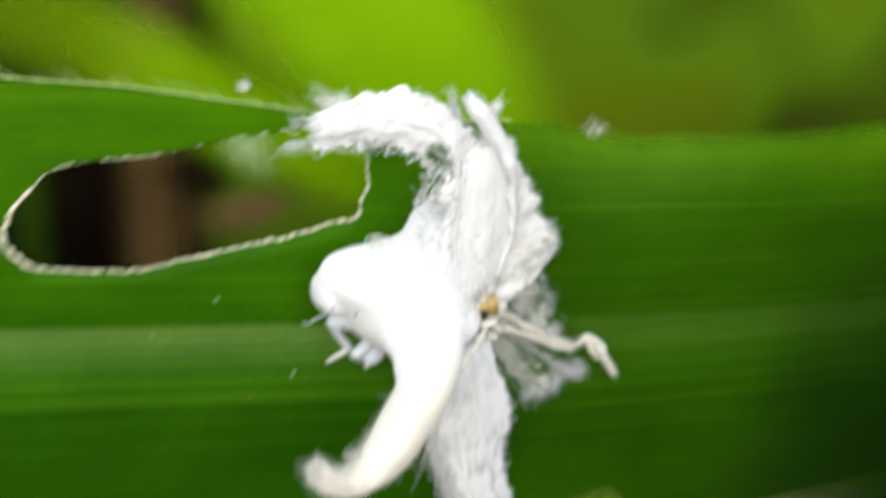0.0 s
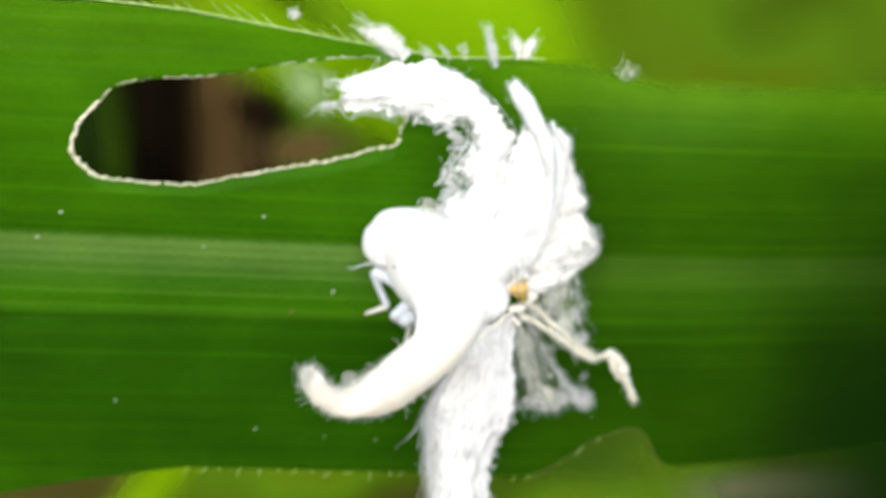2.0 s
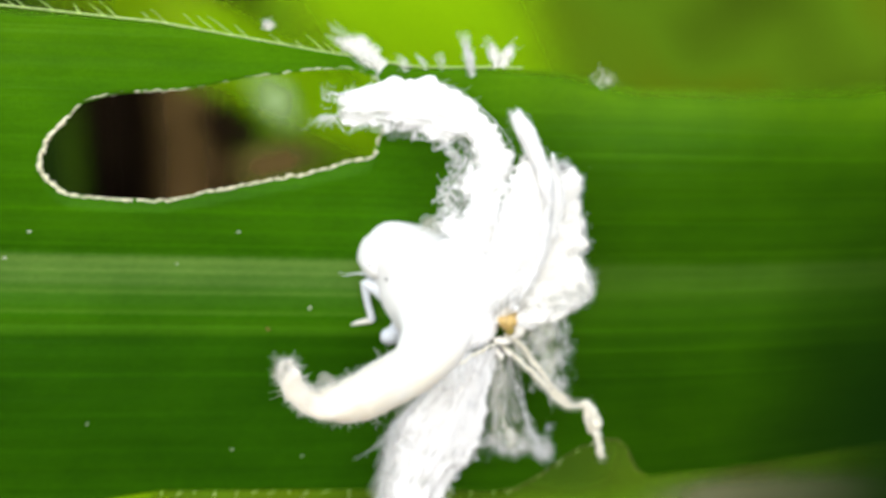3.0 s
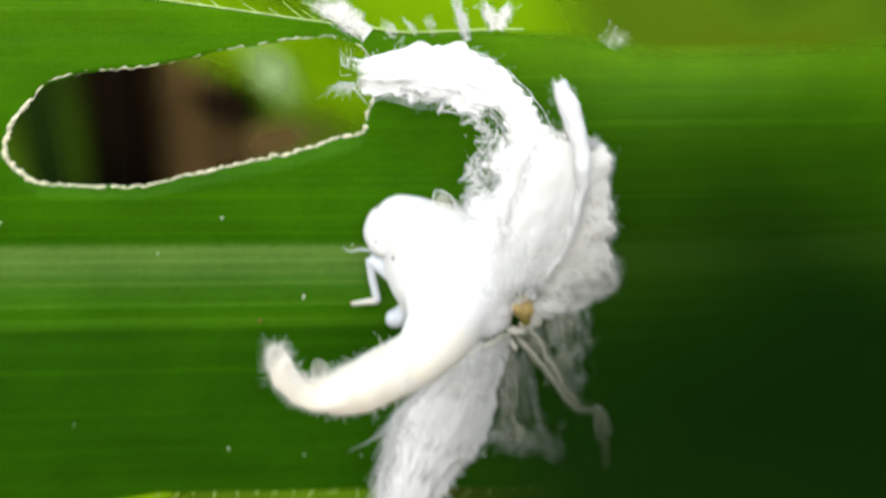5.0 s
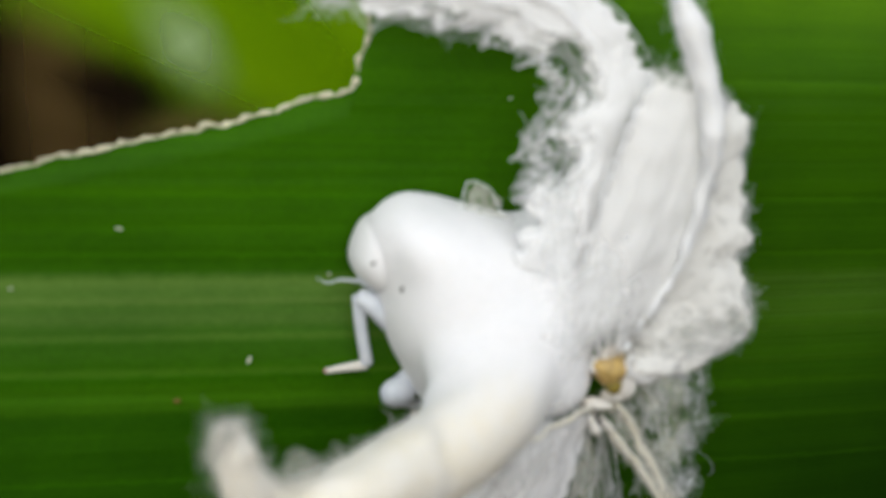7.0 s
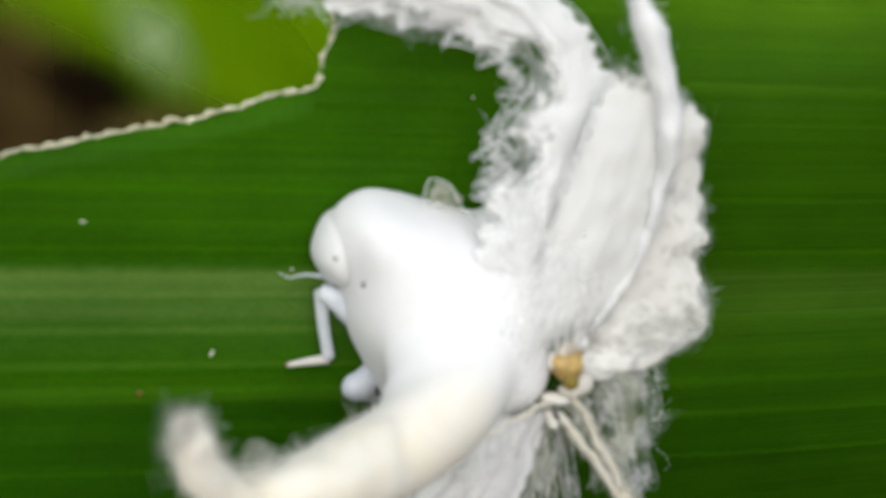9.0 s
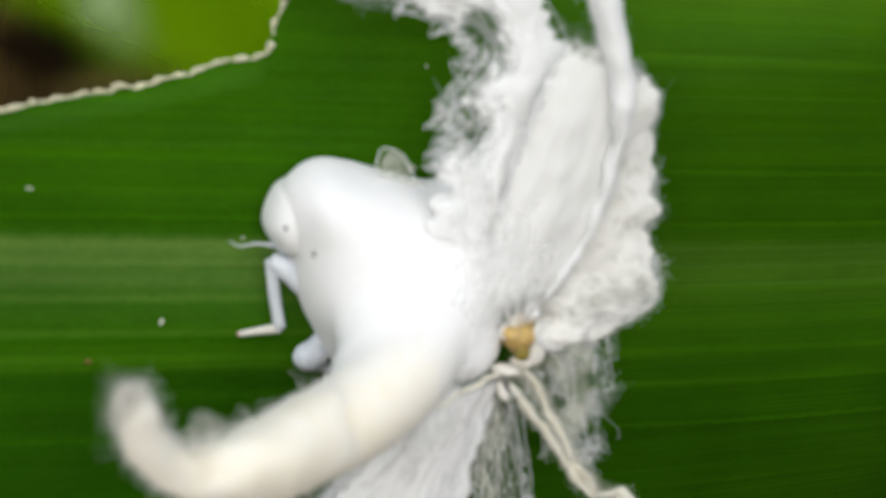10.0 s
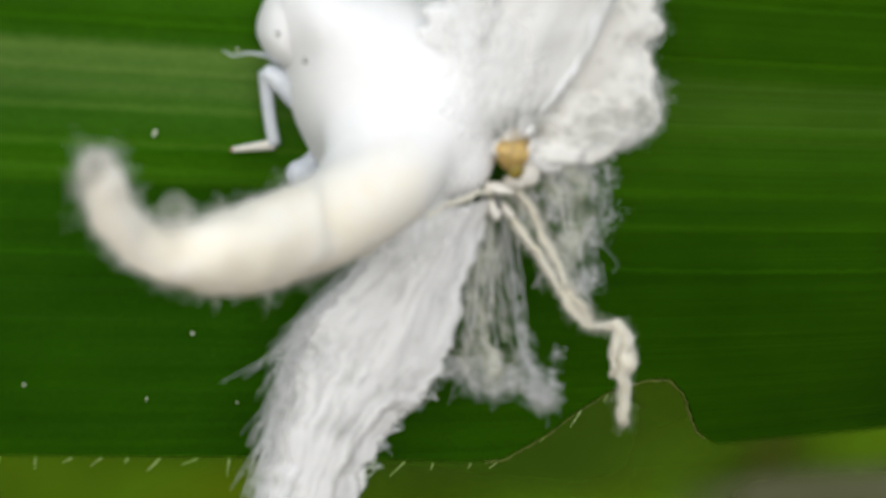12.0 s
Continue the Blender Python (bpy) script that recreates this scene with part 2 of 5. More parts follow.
def creamy_wax(name, base_y, **kind):
    """Wax that is white on the insect's back and turns creamier out along the curl (by its depth, y)."""
    m = wax_material(name, (0.88, 0.88, 0.89), (0.86, 0.865, 0.87), **kind)
    nt = m.node_tree
    b = nt.nodes["Principled BSDF"]
    old = b.inputs["Base Color"].links[0].from_socket
    c = nt.nodes.new("ShaderNodeTexCoord")
    sep = nt.nodes.new("ShaderNodeSeparateXYZ")
    nt.links.new(c.outputs["Object"], sep.inputs[0])
    r = nt.nodes.new("ShaderNodeMapRange")
    r.interpolation_type = "SMOOTHSTEP"
    r.inputs["From Min"].default_value, r.inputs["From Max"].default_value = (-3.2 - base_y) * MM, (-5.6 - base_y) * MM
    nt.links.new(sep.outputs["Y"], r.inputs["Value"])
    cream = ramp(nt, noise_at(nt, place(nt), 1.4, 4.0), [(0.3, (0.88, 0.82, 0.68)), (0.7, (0.90, 0.87, 0.79))])
    nt.links.new(mix(nt, "MIX", r.outputs[0], old, cream), b.inputs["Base Color"])
    return m


def haze_material():
    """Loose wax bloom, thin as breath, that stands off the curl."""
    m, nt, b = material("wax_haze", 0.9, (0.95, 0.93, 0.89))
    b.inputs["Specular IOR Level"].default_value = 0.0
    n = noise_at(nt, place(nt), 1.5, 2.0)
    at_ = nt.nodes.new("ShaderNodeAttribute")
    at_.attribute_name = "body"
    k = nt.nodes.new("ShaderNodeMapRange")
    k.inputs["From Min"].default_value, k.inputs["From Max"].default_value = 0.2, 0.8
    k.inputs["To Min"].default_value, k.inputs["To Max"].default_value = 0.08, 0.2
    nt.links.new(n, k.inputs["Value"])
    mul = nt.nodes.new("ShaderNodeMath")
    mul.operation = "MULTIPLY"
    nt.links.new(k.outputs[0], mul.inputs[0])
    nt.links.new(at_.outputs["Fac"], mul.inputs[1])
    clear = nt.nodes.new("ShaderNodeBsdfTransparent")
    e = nt.nodes.new("ShaderNodeMixShader")
    nt.links.new(mul.outputs[0], e.inputs[0])
    nt.links.new(clear.outputs[0], e.inputs[1])
    nt.links.new(thin(m, nt, b, (0.95, 0.93, 0.89), 0.2).outputs[0], e.inputs[2])
    nt.links.new(e.outputs[0], nt.nodes["Material Output"].inputs[0])
    return m


CURL = creamy_wax("curl_wax", -2.6, rough=0.6, through_it=0.0, sss=0.5)
BACK = creamy_wax("back_wax", -1.75, rough=0.6, through_it=0.0, sss=0.5)
BLOOM = haze_material()
FUZZ = wax_material("curl_fuzz", (0.97, 0.95, 0.90), (0.95, 0.92, 0.84), 0.8, 0.0, 0.0)
FOOT = plain("brown_claw", (0.35, 0.22, 0.14), 0.5)
AMBER = plain("amber_skin", (0.50, 0.34, 0.11), 0.4, 0.4, 4.0)
OLIVE_SKIN = plain("olive_skin", (0.20, 0.15, 0.02), 0.5, 0.4, 4.0)
STRAWWAX = wax_material("straw_wax", (0.88, 0.85, 0.73), (0.80, 0.76, 0.60), 0.6, 0.1, 0.3)
EYE = plain("dark_speck", (0.08, 0.08, 0.08), 0.4)
RIM = plain("dried_rim", (0.66, 0.64, 0.45), 0.8, 0.35, 5.0, 0.6)
BROWNED = plain("browned_edge", (0.10, 0.12, 0.015), 0.8, 0.4, 3.0, 0.4)
SPECK = plain("pale_speck", (0.5, 0.54, 0.4), 0.7)
RUST = plain("rust_spot", (0.12, 0.085, 0.004), 0.7)
HAIR = plain("leaf_hair", (0.45, 0.58, 0.22), 0.5)
SOIL = plain("soil", (0.10, 0.062, 0.035), 0.95, 0.6, 0.02, 0.5)


# ---------------- mesh helpers (millimetres) ----------------
def link(name, verts, faces, mat, parent=None, origin=(0, 0, 0), label="", smooth=True, uv=None, body=None):
    o = np.array(origin, float)
    me = bpy.data.meshes.new(name)
    me.from_pydata([tuple((np.array(v) - o) * MM) for v in verts], [], [tuple(int(i) for i in f) for f in faces])
    if uv is not None:
        lay = me.uv_layers.new(name="map")
        for lp in me.loops:
            lay.data[lp.index].uv = uv[lp.vertex_index]
    if body is not None:
        at = me.attributes.new("body", "FLOAT", "POINT")
        at.data.foreach_set("value", [float(b) for b in body])
    me.update()
    if smooth:
        me.shade_smooth()
    me.materials.append(mat)
    ob = new(name, me)
    p = o.copy()
    if parent is not None:
        ob.parent = parent
        p = o - np.array(parent["base"])
    ob["base"] = tuple(float(c) for c in o)
    ob.location = tuple(p * MM)
    if label:
        tagged(ob, label)
    return ob


def spline(pts, n):
    """n points along a smooth curve through pts (Catmull-Rom)."""
    p = np.array(pts, float)
    p = np.vstack([2 * p[0] - p[1], p, 2 * p[-1] - p[-2]])
    s = np.linspace(0, len(p) - 3 - 1e-6, n)
    i = s.astype(int)
    u = (s - i)[:, None]
    a, b, c, d = p[i], p[i + 1], p[i + 2], p[i + 3]
    return 0.5 * (2 * b + (c - a) * u + (2 * a - 5 * b + 4 * c - d) * u ** 2 + (3 * b - a - 3 * c + d) * u ** 3)


def tubes(paths, radii, sides=5):
    """One mesh of tubes along paths; radii: one array per path."""
    verts, faces = [], []
    ang = np.linspace(0, 2 * math.pi, sides, endpoint=False)
    for path, rad in zip(paths, radii):
        n = len(path)
        tan = np.gradient(path, axis=0)
        tan /= np.linalg.norm(tan, axis=1)[:, None] + 1e-9
        ref = np.array((0.15, 1.0, 0.1))
        side = np.cross(tan, ref)
        side /= np.linalg.norm(side, axis=1)[:, None] + 1e-9
        up = np.cross(side, tan)
        rad = np.broadcast_to(rad, (n,))
        ring = path[:, None] + rad[:, None, None] * (np.cos(ang)[None, :, None] * side[:, None] + np.sin(ang)[None, :, None] * up[:, None])
        k = len(verts)
        verts.extend(ring.reshape(-1, 3))
        for i in range(n - 1):
            for j in range(sides):
                a, b = k + i * sides + j, k + i * sides + (j + 1) % sides
                faces.append((a, b, b + sides, a + sides))
        faces.append(tuple(range(k + sides - 1, k - 1, -1)))
        faces.append(tuple(range(k + (n - 1) * sides, k + n * sides)))
    return verts, faces


def bumpy(v, amount, size, seed=0.0):
    """Noise offsets for an array of places."""
    return np.array([noise.noise_vector(Vector(p) / size + Vector((seed, seed * 1.7, -seed))) for p in v]) * amount


def ball(centre, radii, turn=(0, 0, 0), n=28, dent=0.0, seed=0.0, egg=0.0):
    """An ellipsoid with its long axes turned, slightly uneven; egg narrows it along its own x."""
    verts, faces = [], []
    rot = Euler([radians(a) for a in turn]).to_matrix()
    for i in range(n + 1):
        th = math.pi * i / n
        for j in range(2 * n):
            ph = math.pi * j / n
            p = Vector((math.cos(th), math.sin(th) * math.cos(ph), math.sin(th) * math.sin(ph)))
            k = 1 + egg * p.x
            p = Vector((p.x * radii[0], p.y * radii[1] * k, p.z * radii[2] * k))
            verts.append(np.array(rot @ p) + np.array(centre))
    verts = np.array(verts)
    if dent:
        verts = verts + bumpy(verts, dent, 0.8, seed)
    m = 2 * n
    for i in range(n):
        for j in range(m):
            faces.append((i * m + j, i * m + (j + 1) % m, (i + 1) * m + (j + 1) % m, (i + 1) * m + j))
    return verts, faces


def dome(outline, centre, base, deep, full=2.4, rings=26, n=110):
    """A rounded mass over a closed outline (x, z): it stands off the leaf by up to deep."""
    p = np.array(outline + outline[:3], float)
    k = len(outline)
    t = np.linspace(0, k, n, endpoint=False)
    i = t.astype(int)
    u = (t - i)[:, None]
    a, b, c, d = p[i - 1 + (i == 0) * k], p[i], p[i + 1], p[i + 2]
    ring = 0.5 * (2 * b + (c - a) * u + (2 * a - 5 * b + 4 * c - d) * u ** 2 + (3 * b - a - 3 * c + d) * u ** 3)
    verts, faces = [], []
    cx, cz = centre
    for r in range(rings + 1):
        s_ = math.sin(r / rings * math.pi / 2)
        for x, z in ring:
            verts.append((cx + (x - cx) * s_, base - deep * max(0, 1 - s_ ** full) ** 0.5, cz + (z - cz) * s_))
    for r in range(rings):
        for j in range(n):
            faces.append((r * n + j, r * n + (j + 1) % n, (r + 1) * n + (j + 1) % n, (r + 1) * n + j))
    faces.append(tuple(range(rings * n, (rings + 1) * n)))
    return verts, faces


def wiggle(rng, n, amount, waves):
    s = np.linspace(0, 1, n)
    out = np.zeros((n, 3))
    for w in waves:
        out += np.sin(2 * math.pi * (w * s[:, None] * rng.uniform(0.6, 1.4, 3) + rng.uniform(0, 1, 3))) * rng.normal(0, 1, 3) / w ** 0.7
    return out * amount * np.linspace(0.15, 1, n)[:, None]


def fan(rng, left, right, count, thick, rad, wob=0.12, n=22, short=(0.75, 1.05), u_pow=1.0, edge=0.0):
    """Strands that run between two edge lines."""
    L, R = spline(left, 60), spline(right, 60)
    paths, radii = [], []
    for _ in range(count):
        u0 = rng.uniform(-edge, 1 + edge)
        u1 = np.clip(u0 + rng.normal(0, 0.12), -edge, 1 + edge)
        s0, s1 = rng.uniform(0, 0.25) ** u_pow, rng.uniform(*short)
        s = np.clip(np.linspace(s0, s1, n), 0, 1.15)
        k = np.clip(s * 59, 0, 58.999)
        i = k.astype(int)
        w = (k - i)[:, None]
        l, r = L[i] * (1 - w) + L[i + 1] * w, R[i] * (1 - w) + R[i + 1] * w
        u = np.linspace(u0, u1, n)[:, None]
        p = l * (1 - u) + r * u
        over = np.clip(s - 1, 0, None)[:, None]
        p = p + over * 59 * (L[-1] - L[-2] + R[-1] - R[-2]) * 0.5
        p[:, 1] += rng.uniform(-thick, thick) * np.linspace(0.5, 1, n)
        paths.append(p + wiggle(rng, n, wob, (1, 2, 4)))
        radii.append(rad * rng.uniform(0.5, 1.5) * np.linspace(1, 0.35, n))
    return paths, radii


def fuzz(rng, pts, count, length, rad, lean=(0, 0, 0)):
    """Short stray hairs standing off places."""
    pts = np.array(pts, float)
    paths, radii = [], []
    for _ in range(count):
        p = pts[rng.integers(len(pts))]
        d = rng.normal(0, 1, 3) + np.array(lean)
        d /= np.linalg.norm(d)
        q = p + np.linspace(0, 1, 7)[:, None] * d * length * rng.uniform(0.3, 1.2) + wiggle(rng, 7, length * 0.12, (1, 2))
        paths.append(q)
        radii.append(rad * np.linspace(1, 0.3, 7))
    return paths, radii


def blend(ob, size, rounds):
    """Melts overlapping lumps of one mesh into one skin."""
    m = ob.modifiers.new("skin", "REMESH")
    m.mode, m.voxel_size, m.use_smooth_shade = "VOXEL", size * MM, True
    m = ob.modifiers.new("soft", "SMOOTH")
    m.factor, m.iterations = 0.5, rounds


def solid(ob, thickness):
    m = ob.modifiers.new("thickness", "SOLIDIFY")
    m.thickness, m.offset = thickness * MM, 0
    return ob


def strand_net(rng, left, right, count, rad, wander, seed, pull=0.8, n=90, links=0):
    """A net of wax strands between two edge lines: they wander, touch and part again, wider apart towards the first line."""
    L, R = spline(left, 200), spline(right, 200)
    length = float(np.sum(np.linalg.norm(np.diff(L, axis=0), axis=1)))
    paths, radii = [], []

    def on(u, s_):
        k = np.clip(s_, 0, 0.9999) * 199
        i = k.astype(int)
        w = (k - i)[:, None]
        a, b = L[i] * (1 - w) + L[i + 1 - (i == 199)] * w, R[i] * (1 - w) + R[i + 1 - (i == 199)] * w
        return a * (1 - u[:, None]) + b * u[:, None]

    for k in range(count):
        u0 = (min(1, max(0, (k + rng.uniform(-0.3, 1.3)) / count))) ** pull
        s_ = np.linspace(rng.uniform(0, 0.15), rng.uniform(0.8, 1.0), n)
        run = s_ * length
        u = u0 + wander * np.array([noise.noise(Vector((r / 1.6, k * 3.7, seed))) * 1.7 + 0.25 * noise.noise(Vector((r / 0.4, k * 3.7, seed + 8))) for r in run])
        p = on(u, s_)
        p[:, 1] += rng.uniform(-0.12, 0.12) + 0.08 * np.array([noise.noise(Vector((r / 0.7, k * 1.9, seed + 3))) for r in run])
        paths.append(p)
        radii.append(rad * rng.uniform(0.4, 1.4) * np.array([0.9 + 0.6 * noise.noise(Vector((r / 0.5, k * 2.3, seed + 5))) for r in run]))
    for k in range(links):
        u0, s0 = rng.uniform(0, 1) ** 1.3, rng.uniform(0.08, 0.95)
        m = np.linspace(0, 1, 10)
        p = on(u0 + (m - 0.5) * rng.uniform(0.05, 0.16), s0 + (m - 0.5) * rng.normal(0, 0.06)) + wiggle(rng, 10, 0.03, (1, 2))
        paths.append(p)
        radii.append(np.full(10, rad * rng.uniform(0.2, 0.7)))
    return paths, radii


def spikes(rng, line, inner, places, reach):
    """Ragged points: strands that draw together off an edge line."""
    E, I = spline(line, 200), spline(inner, 200)
    paths, radii = [], []
    for s0 in places:
        i = int(s0 * 199)
        out = E[i] - I[i]
        out /= np.linalg.norm(out)
        tip = E[i] + out * reach * rng.uniform(0.5, 1.2) + rng.normal(0, 0.06, 3)
        for _ in range(6):
            q = E[min(199, max(0, i + int(rng.normal(0, 7))))] - out * rng.uniform(0.1, 0.5)
            m = np.linspace(0, 1, 10)[:, None]
            paths.append(q * (1 - m) + (tip + rng.normal(0, 0.04, 3)) * m + wiggle(rng, 10, 0.02, (1, 2)))
            radii.append(np.linspace(0.022, 0.006, 10) * rng.uniform(0.6, 1.2))
    return paths, radii


def edge_hairs(rng, left, right, count):
    """Stray threads that stand off the two edges and the end of a plume."""
    L, R = spline(left, 60), spline(right, 60)
    paths, radii = [], []
    for _ in range(count // 2):
        i = rng.integers(6, 60)
        pick = rng.uniform()
        if pick < 0.42:
            p, out = L[i], L[i] - R[i]
        elif pick < 0.84:
            p, out = R[i], R[i] - L[i]
        else:
            u = rng.uniform()
            p, out = L[-1] * (1 - u) + R[-1] * u, L[-1] - L[-6]
        out = out / (np.linalg.norm(out) + 1e-6)
        run = L[min(i + 3, 59)] - L[max(i - 3, 0)]
        run = run / (np.linalg.norm(run) + 1e-6)
        d = out * rng.uniform(0.1, 1.0) + run * rng.uniform(-0.2, 1.2) + rng.normal(0, 0.35, 3)
        n = 8
        length = 0.1 + rng.exponential(0.2)
        q = p - out * 0.2 + rng.normal(0, 0.05, 3) + np.linspace(0, 1, n)[:, None] * d * min(length, 1.0) + wiggle(rng, n, 0.06, (1, 2))
        paths.append(q)
        radii.append(np.linspace(0.009, 0.004, n) * rng.uniform(0.6, 1.5))
    return paths, radii


def film(left, right, nu, nv, rumple, seed, bulge, lift, spread=0.15, fade=(0.25, 0.3)):
    """One rumpled film between two edge lines, with its map and how solid it is at each place."""
    L, R = spline(left, nv), spline(right, nv)
    verts, uv, body = [], [], []
    for i in range(nv):
        v = i / (nv - 1)
        jag = [0.3 * noise.noise(Vector((i * 0.22, seed, k))) + 0.2 * noise.noise(Vector((i * 0.7, seed, k + 9))) for k in (0, 5)]
        for j in range(nu):
            u = j / (nu - 1)
            w = -spread + (1 + 2 * spread) * u
            p = L[i] * (1 - w) + R[i] * w
            across = (R[i] - L[i]) / (np.linalg.norm(R[i] - L[i]) + 1e-6)
            p = p + across * (jag[0] * (1 - u) ** 2 + jag[1] * u ** 2) + np.array((0, lift - bulge * math.sin(math.pi * u), 0))
            verts.append(p)
            uv.append((u + seed, v * 3))
            k = min(1, min(u, 1 - u) / fade[0]) * min(1, (1 - v) / fade[1] + 0.05)
            body.append(k)
    verts = np.array(verts)
    verts = verts + bumpy(verts, rumple, 0.9, seed) + bumpy(verts, rumple * 0.6, 0.3, seed + 3)
    faces = [(i * nu + j, i * nu + j + 1, (i + 1) * nu + j + 1, (i + 1) * nu + j) for i in range(nv - 1) for j in range(nu - 1)]
    return verts, faces, uv, body


def smooth(x, a, b):
    k = min(1.0, max(0.0, (x - a) / (b - a)))
    return k * k * (3 - 2 * k)


def sheet(left, right, nu, nv, crumple, seed, bulge, lift, body_of, jag=0.3, ridge=0.0):
    """A crumpled wax sheet between two edge lines; body_of(u, v) says how dense it is."""
    L, R = spline(left, nv), spline(right, nv)
    across = (R - L) / (np.linalg.norm(R - L, axis=1)[:, None] + 1e-6)
    verts, uv, body = [], [], []
    for i in range(nv):
        v = i / (nv - 1)
        tear = [jag * noise.noise(Vector((i * 14 / nv, seed, k))) + 0.6 * jag * noise.noise(Vector((i * 45 / nv, seed, k + 9))) for k in (0, 5)]
        for j in range(nu):
            u = j / (nu - 1)
            p = L[i] * (1 - u) + R[i] * u + across[i] * (tear[0] * (1 - u) ** 3 + tear[1] * u ** 3)
            fold = noise.noise(Vector((u * 6, v * 4.5, seed))) + 0.5 * noise.noise(Vector((u * 15, v * 10, seed + 2)))
            verts.append(p + np.array((0, lift - bulge * math.sin(math.pi * u) + ridge * fold, 0)))
            uv.append((u + seed, v * 3))
            body.append(max(0.0, min(1.0, body_of(u, v))))
    verts = np.array(verts)
    verts = verts + bumpy(verts, crumple, 0.8, seed) + bumpy(verts, crumple * 0.4, 0.3, seed + 3)
    faces = [(i * nu + j, i * nu + j + 1, (i + 1) * nu + j + 1, (i + 1) * nu + j) for i in range(nv - 1) for j in range(nu - 1)]
    return verts, faces, uv, body


def wool(rng, line, inner, clumps, reach, per=12, rad=0.009, curl=0.07, spread=0.12):
    """Woolly clumps of curled threads that stand off an edge line."""
    E, I = spline(line, 200), spline(inner, 200)
    paths, radii = [], []
    for _ in range(clumps):
        i = int(rng.integers(0, 200))
        out = E[i] - I[i]
        out /= np.linalg.norm(out) + 1e-6
        run = E[min(i + 4, 199)] - E[max(i - 4, 0)]
        run /= np.linalg.norm(run) + 1e-6
        inset = abs(rng.normal(0, spread)) * np.linalg.norm(E[i] - I[i])
        aim = out * rng.uniform(0.5, 1.0) + run * rng.normal(0, 0.5) + np.array((0, rng.normal(0, 0.4), 0))
        for _ in range(per):
            length = reach * rng.uniform(0.3, 1.1)
            q = E[i] - out * (reach * 0.5 + inset) + run * rng.normal(0, 0.12) + np.array((0, rng.normal(0, 0.1), 0))
            d = aim + rng.normal(0, 0.35, 3)
            paths.append(q + np.linspace(0, 1, 9)[:, None] * d * length * 1.3 + wiggle(rng, 9, curl, (1, 2)))
            radii.append(np.linspace(0.75, 0.25, 9) * rad * rng.uniform(0.6, 1.4))
    return paths, radii


def wax_sheet(name, parent, layers, left, right, mat, label, seed, crumple, bulge, gap, body_of, threads=(), thread_mat=None, nu=44, nv=80, jag=0.3, ridge=0.0):
    """Layers of felted wax as one part, with its loose threads under it."""
    origin = tuple((np.array(left[0]) + np.array(right[0])) / 2)
    ob = None
    for k in range(layers):
        v, f, uv, body = sheet(left, right, nu, nv, crumple, seed * 1.3 + k * 5.7, bulge, (k - (layers - 1) / 2) * gap, body_of, jag, ridge)
        if ob is None:
            ob = link(name, v, f, mat, parent, origin, label, uv=uv, body=body)
        else:
            link("wax_film", v, f, mat, ob, origin, uv=uv, body=body)
    if threads:
        sv, sf = tubes([p for t in threads for p in t[0]], [r for t in threads for r in t[1]], 4)
        tagged(link("fringe", sv, sf, thread_mat or FLUFF, ob, origin), kind="stuff")
    return ob


def root(name, base, label, category, group="", kind=""):
    ob = new(name)
    ob.empty_display_size = 0.001
    ob["base"] = tuple(float(c) for c in base)
    ob.location = tuple(np.array(base) * MM)
    return tagged(ob, label, category, group, kind)


# ---------------- ground and distance ----------------
def ground():
    n = 40
    xs = np.sign(np.linspace(-1, 1, n)) * np.abs(np.linspace(-1, 1, n)) ** 4 * 2e6
    verts = [(x, y, -350 + noise.noise(Vector((x * 0.01, y * 0.01, 0))) * 12 * (abs(x) < 5e3)) for y in xs for x in xs]
    faces = [(i * n + j, i * n + j + 1, (i + 1) * n + j + 1, (i + 1) * n + j) for i in range(n - 1) for j in range(n - 1)]
    tagged(link("ground", verts, faces, SOIL), "brown bare soil far below the leaves", "ground", kind="structure")


# ---------------- the chewed leaf ----------------
LOWER = [(-70, -13), (-40, -12.2), (-20, -11.2), (-14.1, -10.1), (-10.6, -9.3), (-5.9, -8.55), (0, -8.65), (4.8, -8.75), (8.1, -8.95), (9.4, -8.9), (10.6, -8.2), (11.4, -7.5), (12.3, -6.9), (13.3, -6.6), (14.0, -6.6), (14.6, -7.2), (15.2, -8.4), (16, -9.0), (21.5, -9.2), (40, -9.2), (70, -8)]
UPPER = [(-70, 15.5), (-40, 14), (-20, 12.5), (-12, 11.8), (-6, 11.4), (0.3, 10.5), (3.9, 10.05), (6.8, 10.15), (9.6, 10.1), (13.3, 9.5), (17, 9.65), (24, 10.1), (40, 11.0), (70, 12)]
HOLE_TOP = [(-10.4, 5.7), (-10.25, 6.3), (-9.95, 6.95), (-9.3, 7.65), (-8.7, 8.28), (-7.6, 8.62), (-5.1, 8.88), (-2.4, 9.47), (0.3, 9.88), (1.4, 9.86), (2.1, 9.6), (2.5, 9.1), (2.62, 7.7)]
HOLE_LOW = [(-10.4, 5.7), (-10.28, 5.4), (-9.95, 5.05), (-9.4, 4.62), (-8.0, 4.48), (-5.85, 4.42), (-4.5, 4.74), (-2.2, 5.24), (-0.6, 5.56), (1.35, 6.18), (2.25, 6.43), (2.42, 7.0), (2.62, 7.7)]


def at(line, x):
    return float(np.interp(x, [p[0] for p in line], [p[1] for p in line]))


